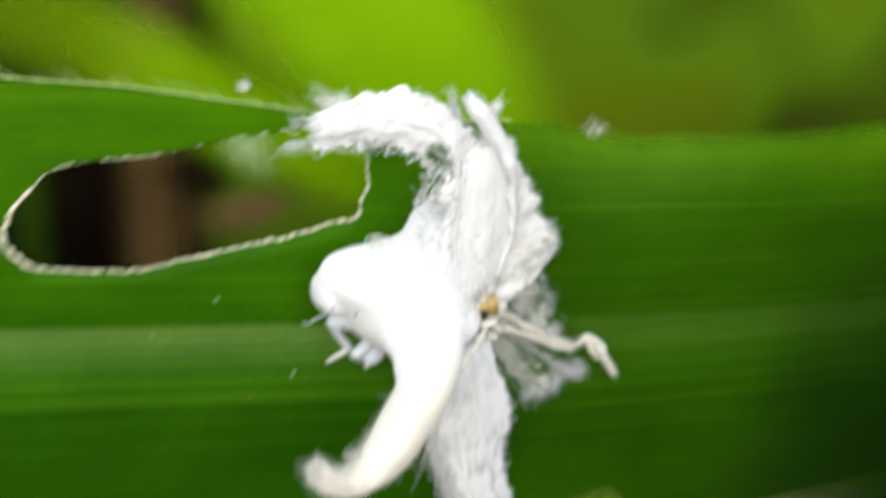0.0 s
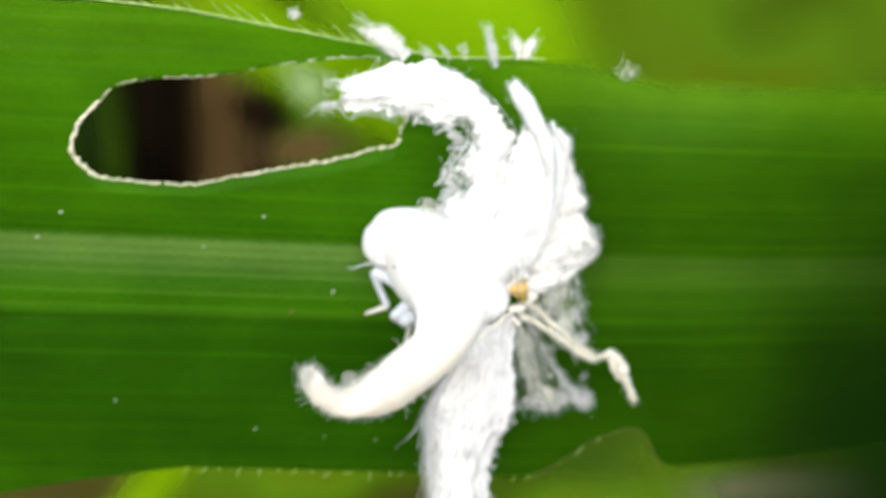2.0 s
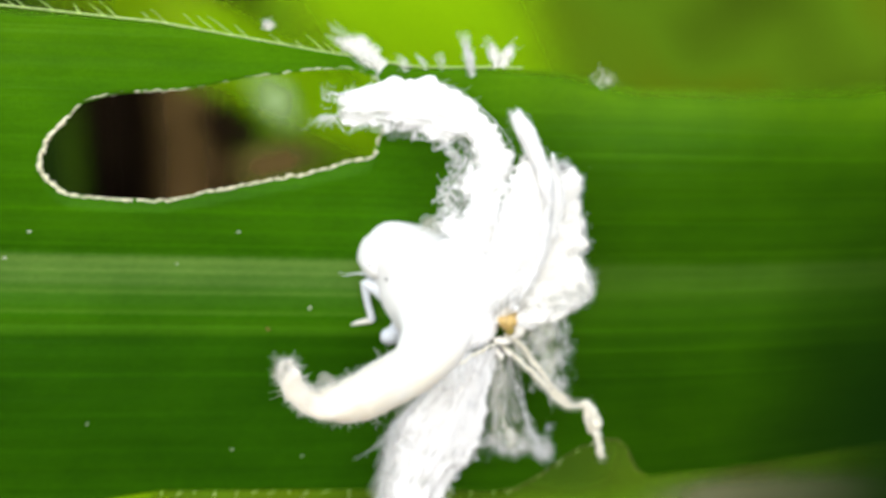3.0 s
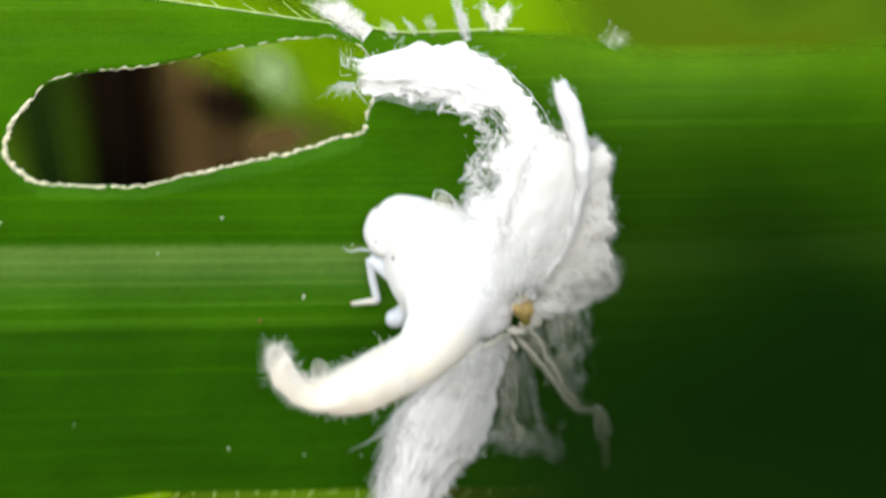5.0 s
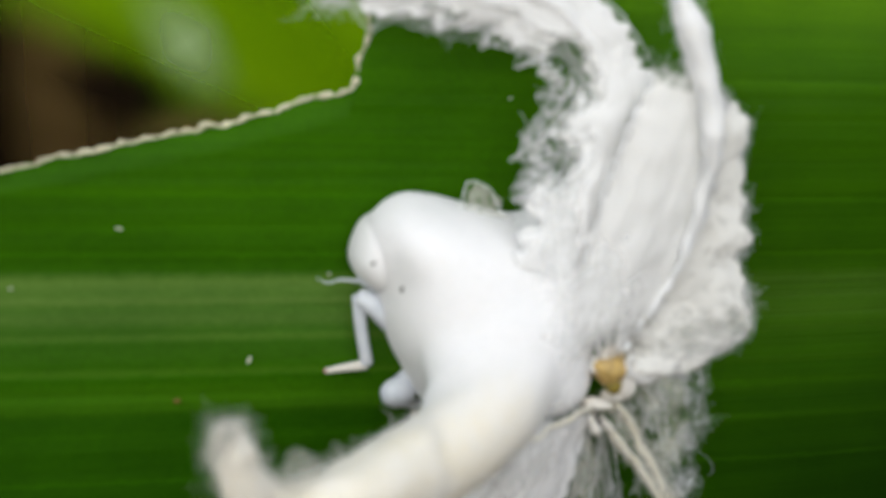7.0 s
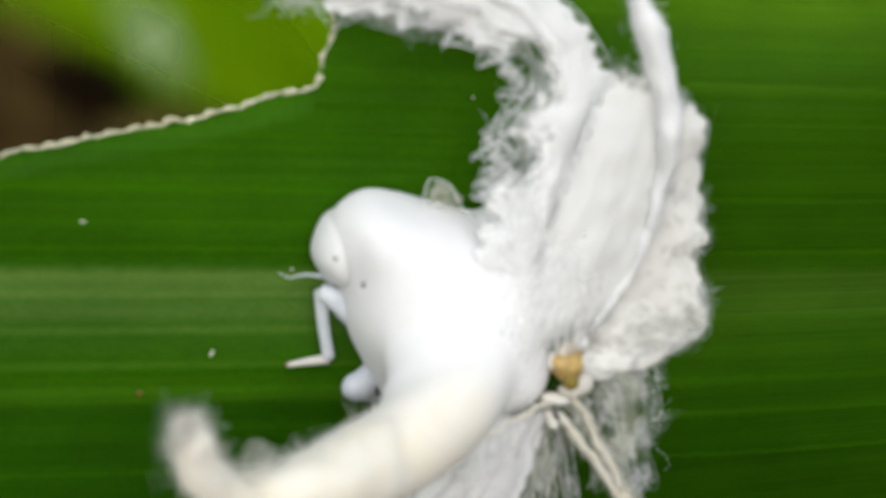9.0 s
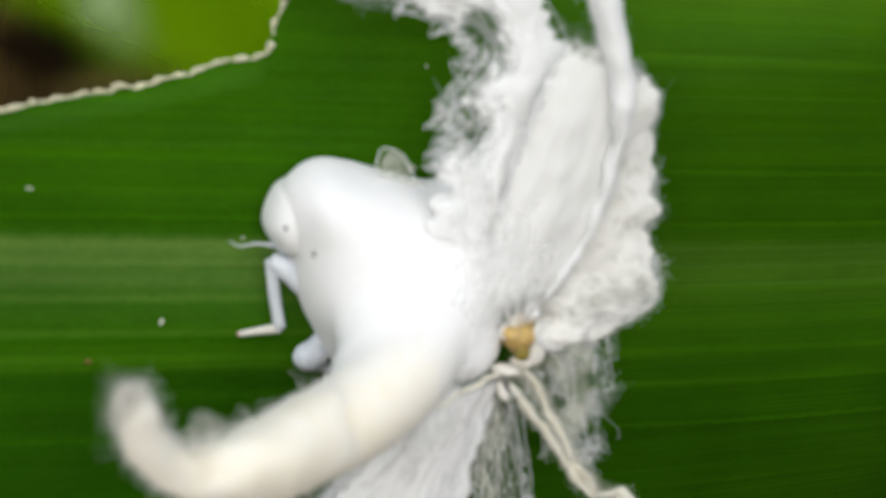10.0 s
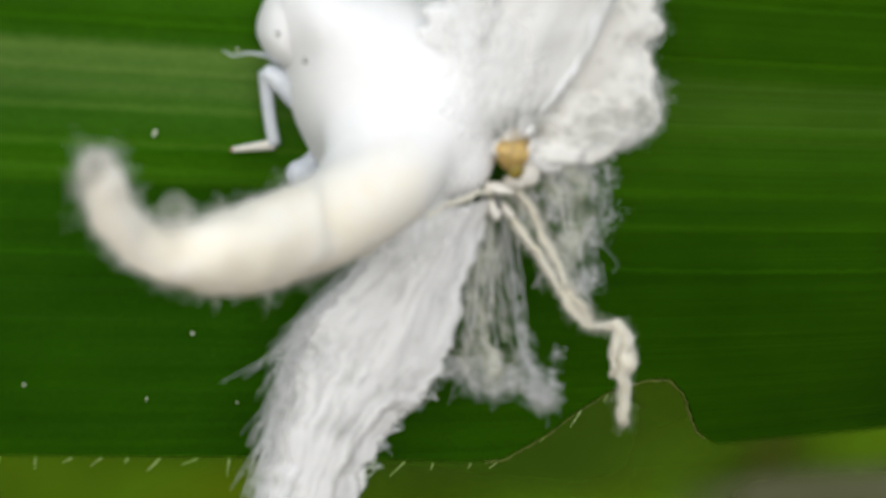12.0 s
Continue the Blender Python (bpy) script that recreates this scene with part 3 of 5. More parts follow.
def leaf_y(x, z):
    """Depth of the blade: nearly flat, bending away to both ends, with faint folds."""
    y = 0.004 * max(0, x - 9) ** 2 + 0.003 * max(0, -x - 9) ** 2
    k = max(0, x - 8) / 9
    y += 0.006 * min(2.0, k * k / (k + 0.15)) * max(0, 4 - z) ** 2
    y += 0.25 * math.sin(z * 0.55 + 0.5) * min(1, abs(x) / 30)
    if x > 5 and z > 5:
        y += 0.05 * (z - 5) ** 2 * math.exp(-((x - 13.5) / 4) ** 2)
    return y


def chewed_leaf():
    leaf = root("chewed_leaf", (0, 0, -8.6), "broad green grass leaf with a long chewed hole and hairy margins", "leaf")
    xs = np.concatenate([np.linspace(-70, -21, 30), np.linspace(-20, -10.6, 40), np.linspace(-10.4, -9, 40), np.linspace(-8.95, 2, 150), np.linspace(2.03, 2.62, 30), np.linspace(2.8, 26, 110), np.linspace(27, 70, 30)])
    k1, k2 = 34, 16
    verts, uv, flesh = [], [], []
    for x in xs:
        lo, up = at(LOWER, x), at(UPPER, x)
        inside = -10.4 <= x <= 2.62
        tooth = 0.05 * noise.noise(Vector((x * 4.0, 1.3, 0))) + 0.03 * noise.noise(Vector((x * 11.0, 4.3, 0)))
        a = at(HOLE_LOW, x) + tooth if inside else np.interp(x, [-70, -10.4, 2.62, 70], [6.5, 5.7, 7.7, 7.7])
        b = max(a, at(HOLE_TOP, x) + tooth * 0.7) if inside else a
        thin_low = np.interp(x, [-20, 8, 9, 15.5, 17, 40], [0.16, 0.16, 0.15, 0.15, 0.3, 0.6])
        thin_up = np.interp(x, [4, 7, 12, 40], [0.02, 0.25, 0.9, 1.2])
        for z in list(lo + (a - lo) * np.linspace(0, 1, k1) ** 1.6) + list(np.linspace(b, up, k2)):
            verts.append((x, leaf_y(x, z), z))
            flesh.append(smooth(z, lo, lo + thin_low) * (1 - smooth(z, up - thin_up, up)))
            uv.append(((x + 70) / 140, 0.5 + (z - np.interp(x, [-70, -13, 0, 17, 70], [1.2, 0.7, 0.6, 0.35, 0.0])) / 24))
    k = k1 + k2
    faces = []
    for i in range(len(xs) - 1):
        for j in range(k - 1):
            if j == k1 - 1:
                continue
            faces.append((i * k + j, (i + 1) * k + j, (i + 1) * k + j + 1, i * k + j + 1))
    # the two halves meet again past both ends of the hole
    full = [i for i, x in enumerate(xs) if x <= -10.4 or x >= 2.62]
    remap = {i * k + k1: i * k + k1 - 1 for i in full}
    faces = [tuple(remap.get(v, v) for v in f) for f in faces]
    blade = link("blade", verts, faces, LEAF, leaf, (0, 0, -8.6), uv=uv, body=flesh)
    solid(blade, 0.16)
    rng = np.random.default_rng(5)
    # dried, torn rim of the hole
    ring = [(x, z) for x, z in HOLE_LOW] + [(x, z) for x, z in HOLE_TOP[::-1][1:]]
    path = spline([(x, leaf_y(x, z) - 0.07, z) for x, z in ring], 420)
    path[:, 0] += np.array([noise.noise(Vector((i * 0.21, 3, 1))) for i in range(420)]) * 0.06
    path[:, 2] += np.array([noise.noise(Vector((i * 0.27, 7, 2))) for i in range(420)]) * 0.06
    width = 0.032 + 0.03 * np.abs(np.array([noise.noise(Vector((i * 0.12, 0, 5))) + 0.7 * noise.noise(Vector((i * 0.5, 3, 5))) for i in range(420)]))
    width += 0.09 * np.array([max(0, noise.noise(Vector((i * 0.23, 8, 2))) - 0.25) for i in range(420)])
    run = np.concatenate([[0], np.cumsum(np.linalg.norm(np.diff(path, axis=0), axis=1))])
    saw = (run / 0.46 + 0.35 * np.array([noise.noise(Vector((r * 0.9, 2, 6))) for r in run])) % 1.0
    big = np.array([0.35 + 0.9 * abs(noise.noise(Vector((math.floor(r / 0.46) * 3.3, 1, 4)))) for r in run])
    width += 0.07 * (1 - saw) ** 3 * big
    path[:, 2] += 0.13 * (1 - saw) * big
    width += 0.04 * np.exp(-((path[:, 0] + 10.2) / 0.8) ** 2)
    over = np.array([smooth(z - np.interp(x, [-10.4, 2.62], [6.6, 8.3]), 0.0, 0.5) * smooth(x, -9.6, -8.4) for x, _, z in path])
    width *= 1 - 0.62 * over
    v, f = tubes([path], [width], 7)
    v = np.array(v)
    v = v + bumpy(v, 0.05, 0.11, 2.0) + bumpy(v, 0.06, 0.4, 5.0)
    link("hole_rim", v, f, RIM, leaf, path[0], "dried pale cream rim of the chewed hole")
    # fine hairs along the upper and lower margins
    paths, radii = [], []
    for x in np.arange(-20, 4, 0.8):
        x = x + rng.uniform(-0.3, 0.3)
        z = at(UPPER, x)
        L = rng.uniform(0.35, 1.1)
        d = np.array((-0.75 + rng.normal(0, 0.12), rng.normal(0, 0.3), 0.65))
        paths.append(np.array((x, leaf_y(x, z), z)) + np.linspace(0, 1, 6)[:, None] * d * L)
        radii.append(np.linspace(0.022, 0.008, 6))
    v, f = tubes(paths, radii, 4)
    tagged(link("upper_fringe", v, f, HAIR, leaf, (0, 0, 10.5), "pale short hairs along the margin"), kind="stuff")
    paths, radii = [], []
    for x in np.arange(-6, 14, 0.8):
        x = x + rng.uniform(-0.15, 0.15)
        z = at(LOWER, x)
        L = rng.uniform(0.15, 0.6) * (2.0 if rng.uniform() < 0.08 else 1)
        d = np.array((-0.5 + rng.normal(0, 0.3), rng.normal(0, 0.3), -0.75))
        paths.append(np.array((x, leaf_y(x, z), z)) + np.linspace(0, 1, 6)[:, None] * d * L)
        radii.append(np.linspace(0.022, 0.008, 6))
    v, f = tubes(paths, radii, 4)
    tagged(link("lower_fringe", v, f, HAIR, leaf, (0, 0, -8.6), "pale short hairs along the margin"), kind="stuff")
    path = np.array([(x, leaf_y(x, at(UPPER, x)) - 0.03, at(UPPER, x)) for x in np.linspace(-20, 8, 200)])
    v, f = tubes([path], [0.032], 5)
    link("upper_margin", v, f, HAIR, leaf, path[0], "thin pale upper margin")
    path = np.array([(x, leaf_y(x, at(LOWER, x)) - 0.03, at(LOWER, x)) for x in np.linspace(8.9, 15.6, 120)])
    v, f = tubes([path], [0.04], 6)
    v = np.array(v)
    link("notch_rim", v + bumpy(v, 0.06, 0.2, 3.0), f, BROWNED, leaf, path[0], "browned edge of the bitten notch")


# ---------------- the waxy nymph ----------------
PIVOT = (5.0, 0.0, 2.0)


def limb(parent, name, pts, rads, mat, n=18, label=""):
    p = spline(pts, n)
    r = np.interp(np.linspace(0, 1, n), np.linspace(0, 1, len(rads)), rads)
    v, f = tubes([p], [r], 9)
    return link(name, v, f, mat, parent, pts[0], label)


def curl_path():
    path = spline([(6.4, -2.3, 1.1), (5.9, -3.0, 0.55), (5.1, -3.7, 0.0), (4.05, -4.4, -0.5), (3.0, -5.0, -0.8), (2.0, -5.6, -0.92), (0.97, -6.1, -0.9), (0.19, -6.45, -0.7), (-0.48, -6.75, -0.1), (-0.78, -6.95, 0.7), (-0.84, -7.0, 1.12)], 70)
    r = np.interp(np.linspace(0, 1, 70), np.linspace(0, 1, 11), [0.25, 0.70, 0.98, 1.0, 1.0, 0.94, 0.72, 0.50, 0.40, 0.35, 0.14])
    return path, r


def nymph():
    bug = root("planthopper_nymph", PIVOT, "white wax-covered planthopper nymph clinging to the green leaf", "insect")
    # body
    lumps = [dome([(3.05, 2.75), (2.93, 1.6), (3.15, 0.6), (3.5, -0.05), (4.1, -1.1), (5.0, -1.75), (6.2, -1.7), (7.4, -0.7), (8.0, 0.5), (8.1, 2.0), (7.3, 3.2), (6.2, 3.62), (5.1, 3.9), (4.2, 4.05), (3.45, 3.6)], (5.4, 1.3), -0.25, 2.75, 2.6),
             dome([(2.28, 2.6), (2.38, 3.15), (2.64, 3.6), (3.0, 4.0), (3.4, 4.2), (3.72, 4.24), (4.1, 4.14), (4.6, 4.05), (5.1, 3.6), (4.9, 2.6), (4.0, 1.9), (3.1, 1.72), (2.7, 1.9), (2.42, 2.2)], (3.6, 3.0), -0.2, 1.55, 2.4),
             ball((4.15, -1.4, 2.85), (1.15, 1.15, 0.9), (0, 25, 0), 16), ball((3.75, -1.1, 2.65), (0.75, 1.1, 0.85), (0, 0, 0), 16), ball((3.75, -1.0, 3.25), (0.95, 1.1, 0.75), (0, 10, 0), 16),
             ball((6.9, -2.45, 0.35), (0.85, 0.75, 1.0), (0, 0, 0), 16), ball((6.6, -2.7, 0.1), (1.0, 0.8, 0.75), (0, 0, 0), 16)]
    lumps.append(dome([(5.6, -0.7), (6.8, -1.0), (7.7, -0.4), (8.0, 0.8), (8.6, 2.2), (8.5, 3.6), (7.8, 4.5), (7.0, 4.4), (6.2, 3.7), (5.6, 2.4)], (6.9, 1.6), -0.5, 2.6, 2.2))
    lumps.append(ball((3.95, -1.45, 3.05), (0.9, 0.95, 0.75), (0, 15, 0), 16))
    lumps.append(ball((5.0, -3.0, 0.1), (1.2, 0.95, 0.95), (0, 15, 0), 16))
    lumps.append(ball((5.3, -2.6, 0.35), (1.7, 0.85, 1.15), (0, 15, 0), 16))
    lumps += [ball((5.3, -3.1, 0.5), (1.4, 0.8, 0.95), (0, 15, 0), 16), ball((5.9, -2.75, 0.95), (1.5, 0.8, 1.2), (0, 15, 0), 16), ball((4.5, -3.4, -0.1), (1.1, 0.7, 0.8), (0, 15, 0), 16)]
    root_ = curl_path()[0][2:50]
    lumps.append(tubes([root_], [curl_path()[1][2:50] + np.interp(np.arange(48), [0, 10, 47], [0.2, 0.12, -0.14])], 16))
    v, f = [], []
    for bv, bf in lumps:
        f += [tuple(i + len(v) for i in face) for face in bf]
        v += list(bv)
    body_ = link("body", v, f, BACK, bug, (5.25, -1.75, 1.45), "smooth white bloomed back merging into wax")
    blend(body_, 0.07, 170)
    v, f = dome([(2.26, 2.6), (2.36, 3.1), (2.6, 3.5), (3.0, 3.6), (3.4, 3.2), (3.5, 2.4), (3.1, 1.72), (2.7, 1.88), (2.4, 2.2)], (2.9, 2.6), -0.25, 1.28, 2.4)
    head = link("head", v, f, SKIN, bug, (3.3, -1.0, 2.95), "smooth white sloping face")
    v, f = ball((2.68, -1.47, 2.7), (0.055, 0.06, 0.05), n=8)
    link("eye_speck", v, f, EYE, head, (2.68, -1.47, 2.7))
    v, f = ball((3.28, -1.86, 2.2), (0.045, 0.04, 0.07), n=8)
    link("back_speck", v, f, EYE, bug, (3.28, -1.86, 2.2), "tiny dark speck")
    v, f = ball((7.9, -2.75, 0.5), (0.42, 0.3, 0.52), (0, 10, 0), 24, 0.3, 4.0)
    tip = link("tail_tip", v, f, AMBER, bug, (7.95, -2.85, 0.5), "amber yellow tail end")
    v, f = ball((8.02, -3.08, 0.2), (0.2, 0.14, 0.2), (0, 0, 0), 12, 0.08, 7.0)
    link("tail_pit", v, f, OLIVE_SKIN, tip, (8.02, -3.08, 0.2), "dark olive pit in the tail end")
    for place_, size, turn in (((7.75, -2.9, -0.32), (0.34, 0.16, 0.13), 10), ((8.15, -2.85, -0.2), (0.24, 0.14, 0.14), -15), ((8.75, -2.8, 0.35), (0.45, 0.14, 0.2), 15), ((8.45, -2.75, 0.05), (0.3, 0.16, 0.22), 50), ((8.2, -2.9, 1.05), (0.34, 0.2, 0.2), -40), ((7.55, -2.95, 0.7), (0.2, 0.12, 0.3), 10), ((8.3, -2.9, 0.65), (0.12, 0.1, 0.34), 15), ((7.62, -3.1, -0.75), (0.28, 0.15, 0.14), 60), ((7.95, -2.95, -0.8), (0.22, 0.12, 0.12), 20)):
        v, f = ball(place_, size, (0, turn, 0), 18, 0.2, place_[0] * 3)
        link("wax_clot", v, f, CREAM if place_[2] < 0.2 else WAX, bug, place_, "loose wax clot at the tail end")
    # gap in the wax: its shade is made as a thin dark ball
    v, f = ball((7.66, -3.25, -0.52), (0.05, 0.04, 0.2), (0, -25, 0), 10, 0.03, 3.0)
    link("slit_shade", v, f, EYE, bug, (7.66, -3.25, -0.52), "dark sliver standing in for the shade of a wax gap")
    v, f = ball((2.75, -0.75, 2.1), (0.35, 0.3, 0.22), (0, 30, 0), 14, 0.03, 2.0)
    link("snout", v, f, LEG, head, (2.75, -0.75, 2.1))
    limb(head, "antenna", [(2.5, -0.7, 2.05), (2.1, -0.7, 2.1), (1.75, -0.6, 2.0), (1.5, -0.5, 2.1)], [0.05, 0.03, 0.02, 0.01], LEG)
    # legs
    legs = []
    for fem, tib, tar in (
            ([(3.25, -0.7, 1.05), (2.75, -0.75, 1.55), (2.5, -0.6, 1.66)], [(2.5, -0.6, 1.66), (2.6, -0.5, 0.8), (2.78, -0.4, -0.1)], [(2.78, -0.4, -0.12), (2.4, -0.3, -0.2), (1.85, -0.15, -0.34)]),
            ([(4.0, -0.6, -0.2), (3.5, -0.7, -0.6), (3.3, -0.55, -0.75)], [(3.3, -0.55, -0.75), (3.6, -0.5, -1.0), (4.05, -0.4, -1.2)], [(4.05, -0.4, -1.2), (4.0, -0.25, -1.7), (3.85, -0.15, -2.3)])):
        leg = limb(bug, "leg", fem, [0.27, 0.25, 0.2], LEG)
        legs.append(leg)
        limb(leg, "shin", tib, [0.18, 0.16, 0.15, 0.155], LEG)
        foot = limb(leg, "foot", tar, [0.13, 0.12, 0.1, 0.07], CREAM)
        end = np.array(tar[-1]) + 0.15 * (np.array(tar[-1]) - np.array(tar[1]))
        limb(leg, "claw", [tar[-1], tuple((np.array(tar[-1]) + end) / 2), tuple(end)], [0.085, 0.07, 0.03], FOOT, 8)
    lrng = np.random.default_rng(8)
    loops = [spline([(4.7, -1.2, 3.8), (4.79, -1.1, 4.3), (4.9, -1.1, 4.5), (5.35, -1.1, 4.36), (5.55, -1.1, 4.05), (5.9, -1.2, 3.6)], 30) + wiggle(lrng, 30, 0.03, (2, 4)),
             spline([(4.9, -1.2, 3.8), (5.0, -1.1, 4.2), (5.3, -1.1, 4.15), (5.45, -1.2, 3.7)], 30) + wiggle(lrng, 30, 0.03, (2, 4))]
    v, f = tubes(loops[:1], [np.full(30, 0.016)], 5)
    loop = link("wax_loop", v, f, FLUFF, bug, (4.8, -1.2, 3.7), "thin looped wax thread on the back")
    v, f, uv, body = film([(4.7, -1.1, 3.5), (4.78, -1.1, 4.1), (4.85, -1.1, 4.48)], [(5.95, -1.15, 3.5), (5.65, -1.1, 4.0), (5.4, -1.1, 4.45)], 20, 20, 0.05, 3.0, 0.0, 0.0, 0.0, (0.08, 0.1))
    link("wax_film", v, f, VEIL, loop, (4.8, -1.2, 3.7), uv=uv, body=body)
    v, f = ball((3.5, -0.75, -0.72), (0.42, 0.35, 0.38), (0, 0, 0), 14, 0.04, 5.0)
    link("knee_bulge", v, f, LEG, bug, (3.5, -0.75, -0.72))

    def flat(pts, y0, y1):
        s = np.linspace(0, 1, len(pts))
        return [(x, y0 + (y1 - y0) * k, z) for (x, z), k in zip(pts, s)]

    # upper plume that arches over towards the hole: felt, full of gaps along its inner side
    arch_l = flat([(5.7, 2.9), (5.95, 3.9), (5.85, 4.6), (6.1, 5.0), (5.8, 5.65), (6.35, 6.6), (6.1, 7.25), (5.4, 7.75), (4.1, 7.95), (2.7, 8.3), (1.5, 8.4)], -2.3, -1.6)
    arch_r = flat([(7.8, 2.4), (7.85, 3.4), (8.0, 4.6), (8.4, 5.6), (8.6, 6.4), (8.55, 7.3), (7.9, 8.2), (7.2, 9.1), (5.8, 9.9), (3.8, 9.8), (1.6, 9.55)], -2.7, -1.6)
    rng = np.random.default_rng(11)

    def arch_body(u, v):
        gaps = 0.95 - 0.62 * (1 - smooth(u, 0.25, 0.66)) * smooth(v, 0.10, 0.22) * (1 - 0.6 * smooth(v, 0.55, 0.7))
        gaps -= 0.42 * math.exp(-((v - 0.60) / 0.05) ** 2 - ((u - 0.35) / 0.18) ** 2)
        gaps -= 0.30 * smooth(v, 0.75, 0.9) * (0.5 + noise.noise(Vector((u * 4, v * 14, 3))))
        return gaps * smooth(u, -0.02, 0.07) * (1 - smooth(u, 0.95, 1.02)) * (1 - smooth(v, 0.93, 1.0))

    net = strand_net(rng, arch_l, arch_r, 30, 0.012, 0.10, 7.7, 0.8, 110, 140)
    arch = wax_sheet("arching_plume", bug, 2, arch_l, arch_r, FELT, "lacy white wax plume arching over to the hole", 11, 0.10, 0.25, 0.14, arch_body,
                     [net, spikes(rng, arch_l, arch_r, (0.16, 0.24, 0.30, 0.36, 0.5, 0.63, 0.74, 0.9), 0.35), edge_hairs(rng, arch_l, arch_r, 90), wool(rng, arch_l, arch_r, 26, 0.28, 9, 0.008), wool(rng, arch_l[-3:], arch_r[-3:], 20, 0.4, 9, 0.009), wool(rng, arch_r[6:], arch_l[6:], 20, 0.4, 8, 0.009)], FLUFF, 60, 130, 0.5, 0.10)
    # broad papery petal behind the body, its edge rolled to a ridge
    pet_l = flat([(7.3, 0.9), (7.08, 2.77), (7.46, 4.73), (7.8, 5.83), (8.15, 6.7), (8.45, 7.5)], -3.15, -2.9)
    pet_r = flat([(8.3, 0.9), (9.05, 2.2), (9.6, 3.4), (9.95, 4.6), (10.0, 6.0), (9.6, 7.4)], -2.95, -2.9)
    petal = wax_sheet("wax_petal", bug, 1, pet_l, pet_r, MEMBRANE, "broad papery white wax petal with folded edges", 12, 0.05, 0.22, 0.0,
                      lambda u, v: (0.35 + 0.65 * smooth(v, 0.0, 0.25)) * smooth(u, -0.02, 0.06) * (1 - 0.75 * smooth(v, 0.82, 1.0)) * (1 - smooth(u, 0.96, 1.02)),
                      [fan(rng, pet_l, pet_r, 60, 0.05, 0.010, 0.05)], WAX, 54, 90, 0.12, 0.05)
    for line, thick_, stop in ((pet_l, 0.085, 38), (pet_r, 0.07, 50)):
        p = spline(line, 50) + np.array((0, -0.08, 0))
        p = (p + bumpy(p, 0.12, 0.6, 3.0) + bumpy(p, 0.05, 0.2, 7.0))[3:stop]
        n = len(p)
        v, f = tubes([p], [thick_ * np.array([(0.25 + 0.75 * i / n) * (0.8 + 0.5 * noise.noise(Vector((i * 0.35, thick_, 1)))) for i in range(n)])], 7)
        v = np.array(v)
        link("petal_edge", v + bumpy(v, 0.04, 0.15, 2.0), f, WAX, petal, p[0], "rolled edge of the petal")
    rng = np.random.default_rng(21)
    quill = spline([(8.45, -3.0, 1.4), (8.95, -3.05, 2.3), (9.45, -3.1, 3.4), (9.75, -3.15, 4.7), (9.78, -3.2, 6.0), (9.4, -3.1, 7.5), (8.85, -2.95, 8.95)], 60)
    wide = np.interp(np.linspace(0, 1, 60), [0, 0.25, 0.45, 0.6, 0.75, 0.9, 1], [0.05, 0.08, 0.14, 0.22, 0.31, 0.34, 0.26])
    v, f = tubes([quill + wiggle(rng, 60, 0.03, (2, 5))], [wide], 12)
    v = np.array(v)
    v = v + bumpy(v, 0.12, 0.5, 4) + bumpy(v, 0.06, 0.16, 8)
    quill_part = ob = link("rolled_quill", v, f, WAX, bug, (8.3, -3.0, 1.0), "rolled upright wax quill")
    side = np.gradient(quill, axis=0)
    side = np.cross(side / np.linalg.norm(side, axis=1)[:, None], (0, 1, 0))
    q_l, q_r = quill - side * wide[:, None], quill + side * wide[:, None]
    sv, sf = tubes(*[a + b + c for a, b, c in zip(fan(rng, q_l[28:], q_r[28:], 60, 0.2, 0.022, 0.05, short=(0.8, 1.06)), wool(rng, q_l[24:], q_r[24:], 26, 0.16, 7, 0.008), wool(rng, q_r[14:], q_l[14:], 40, 0.18, 8, 0.008))], 4)
    tagged(link("fringe", sv, sf, WAX, ob, (8.3, -3.0, 1.0)), kind="stuff")
    # wax bloom that runs from the back into the plumes
    for k, (l_, r_) in enumerate((([(5.2, -3.35, 0.2), (5.9, -3.3, 1.6), (6.5, -3.1, 3.2), (7.0, -2.9, 4.8)], [(8.0, -3.2, 0.4), (8.4, -3.2, 2.0), (8.7, -3.1, 3.4), (8.8, -3.0, 5.0)]),
                                  ([(6.0, -3.2, 2.2), (5.9, -2.8, 3.2), (5.8, -2.5, 4.2), (5.8, -2.4, 5.4)], [(7.4, -3.0, 2.0), (7.4, -2.8, 3.2), (7.4, -2.7, 4.4), (7.6, -2.7, 5.6)]),
                                  ([(5.0, -3.5, 0.6), (4.8, -4.3, -0.2), (4.4, -4.9, -0.9), (4.0, -5.3, -1.6)], [(7.7, -3.2, 0.5), (7.2, -3.4, -0.6), (6.6, -3.6, -1.6), (5.9, -3.7, -2.6)]))):
        v, f, uv, body = film(l_, r_, 30, 40, 0.08, 40 + k, 0.15, 0.0, 0.1, (0.45, 0.45))
        body = [b * min(1, (i // 30) / 12) for i, b in enumerate(body)]
        link("wax_mantle", v, f, MANTLE, bug, l_[0], "powdery wax bloom over the back", uv=uv, body=body)
    # fluffy wing on the far side: dense at the petal, woolly and torn along its rim, thin below
    wing_l = flat([(8.3, 0.5), (9.0, 2.0), (9.5, 4.2), (9.55, 6.5)], -2.5, -2.5)
    wing_r = flat([(9.1, 0.2), (10.35, 0.5), (11.65, 1.4), (11.05, 2.8), (11.2, 3.7), (10.85, 5.2), (11.0, 6.0), (10.3, 6.75)], -2.6, -2.3)
    rng = np.random.default_rng(13)

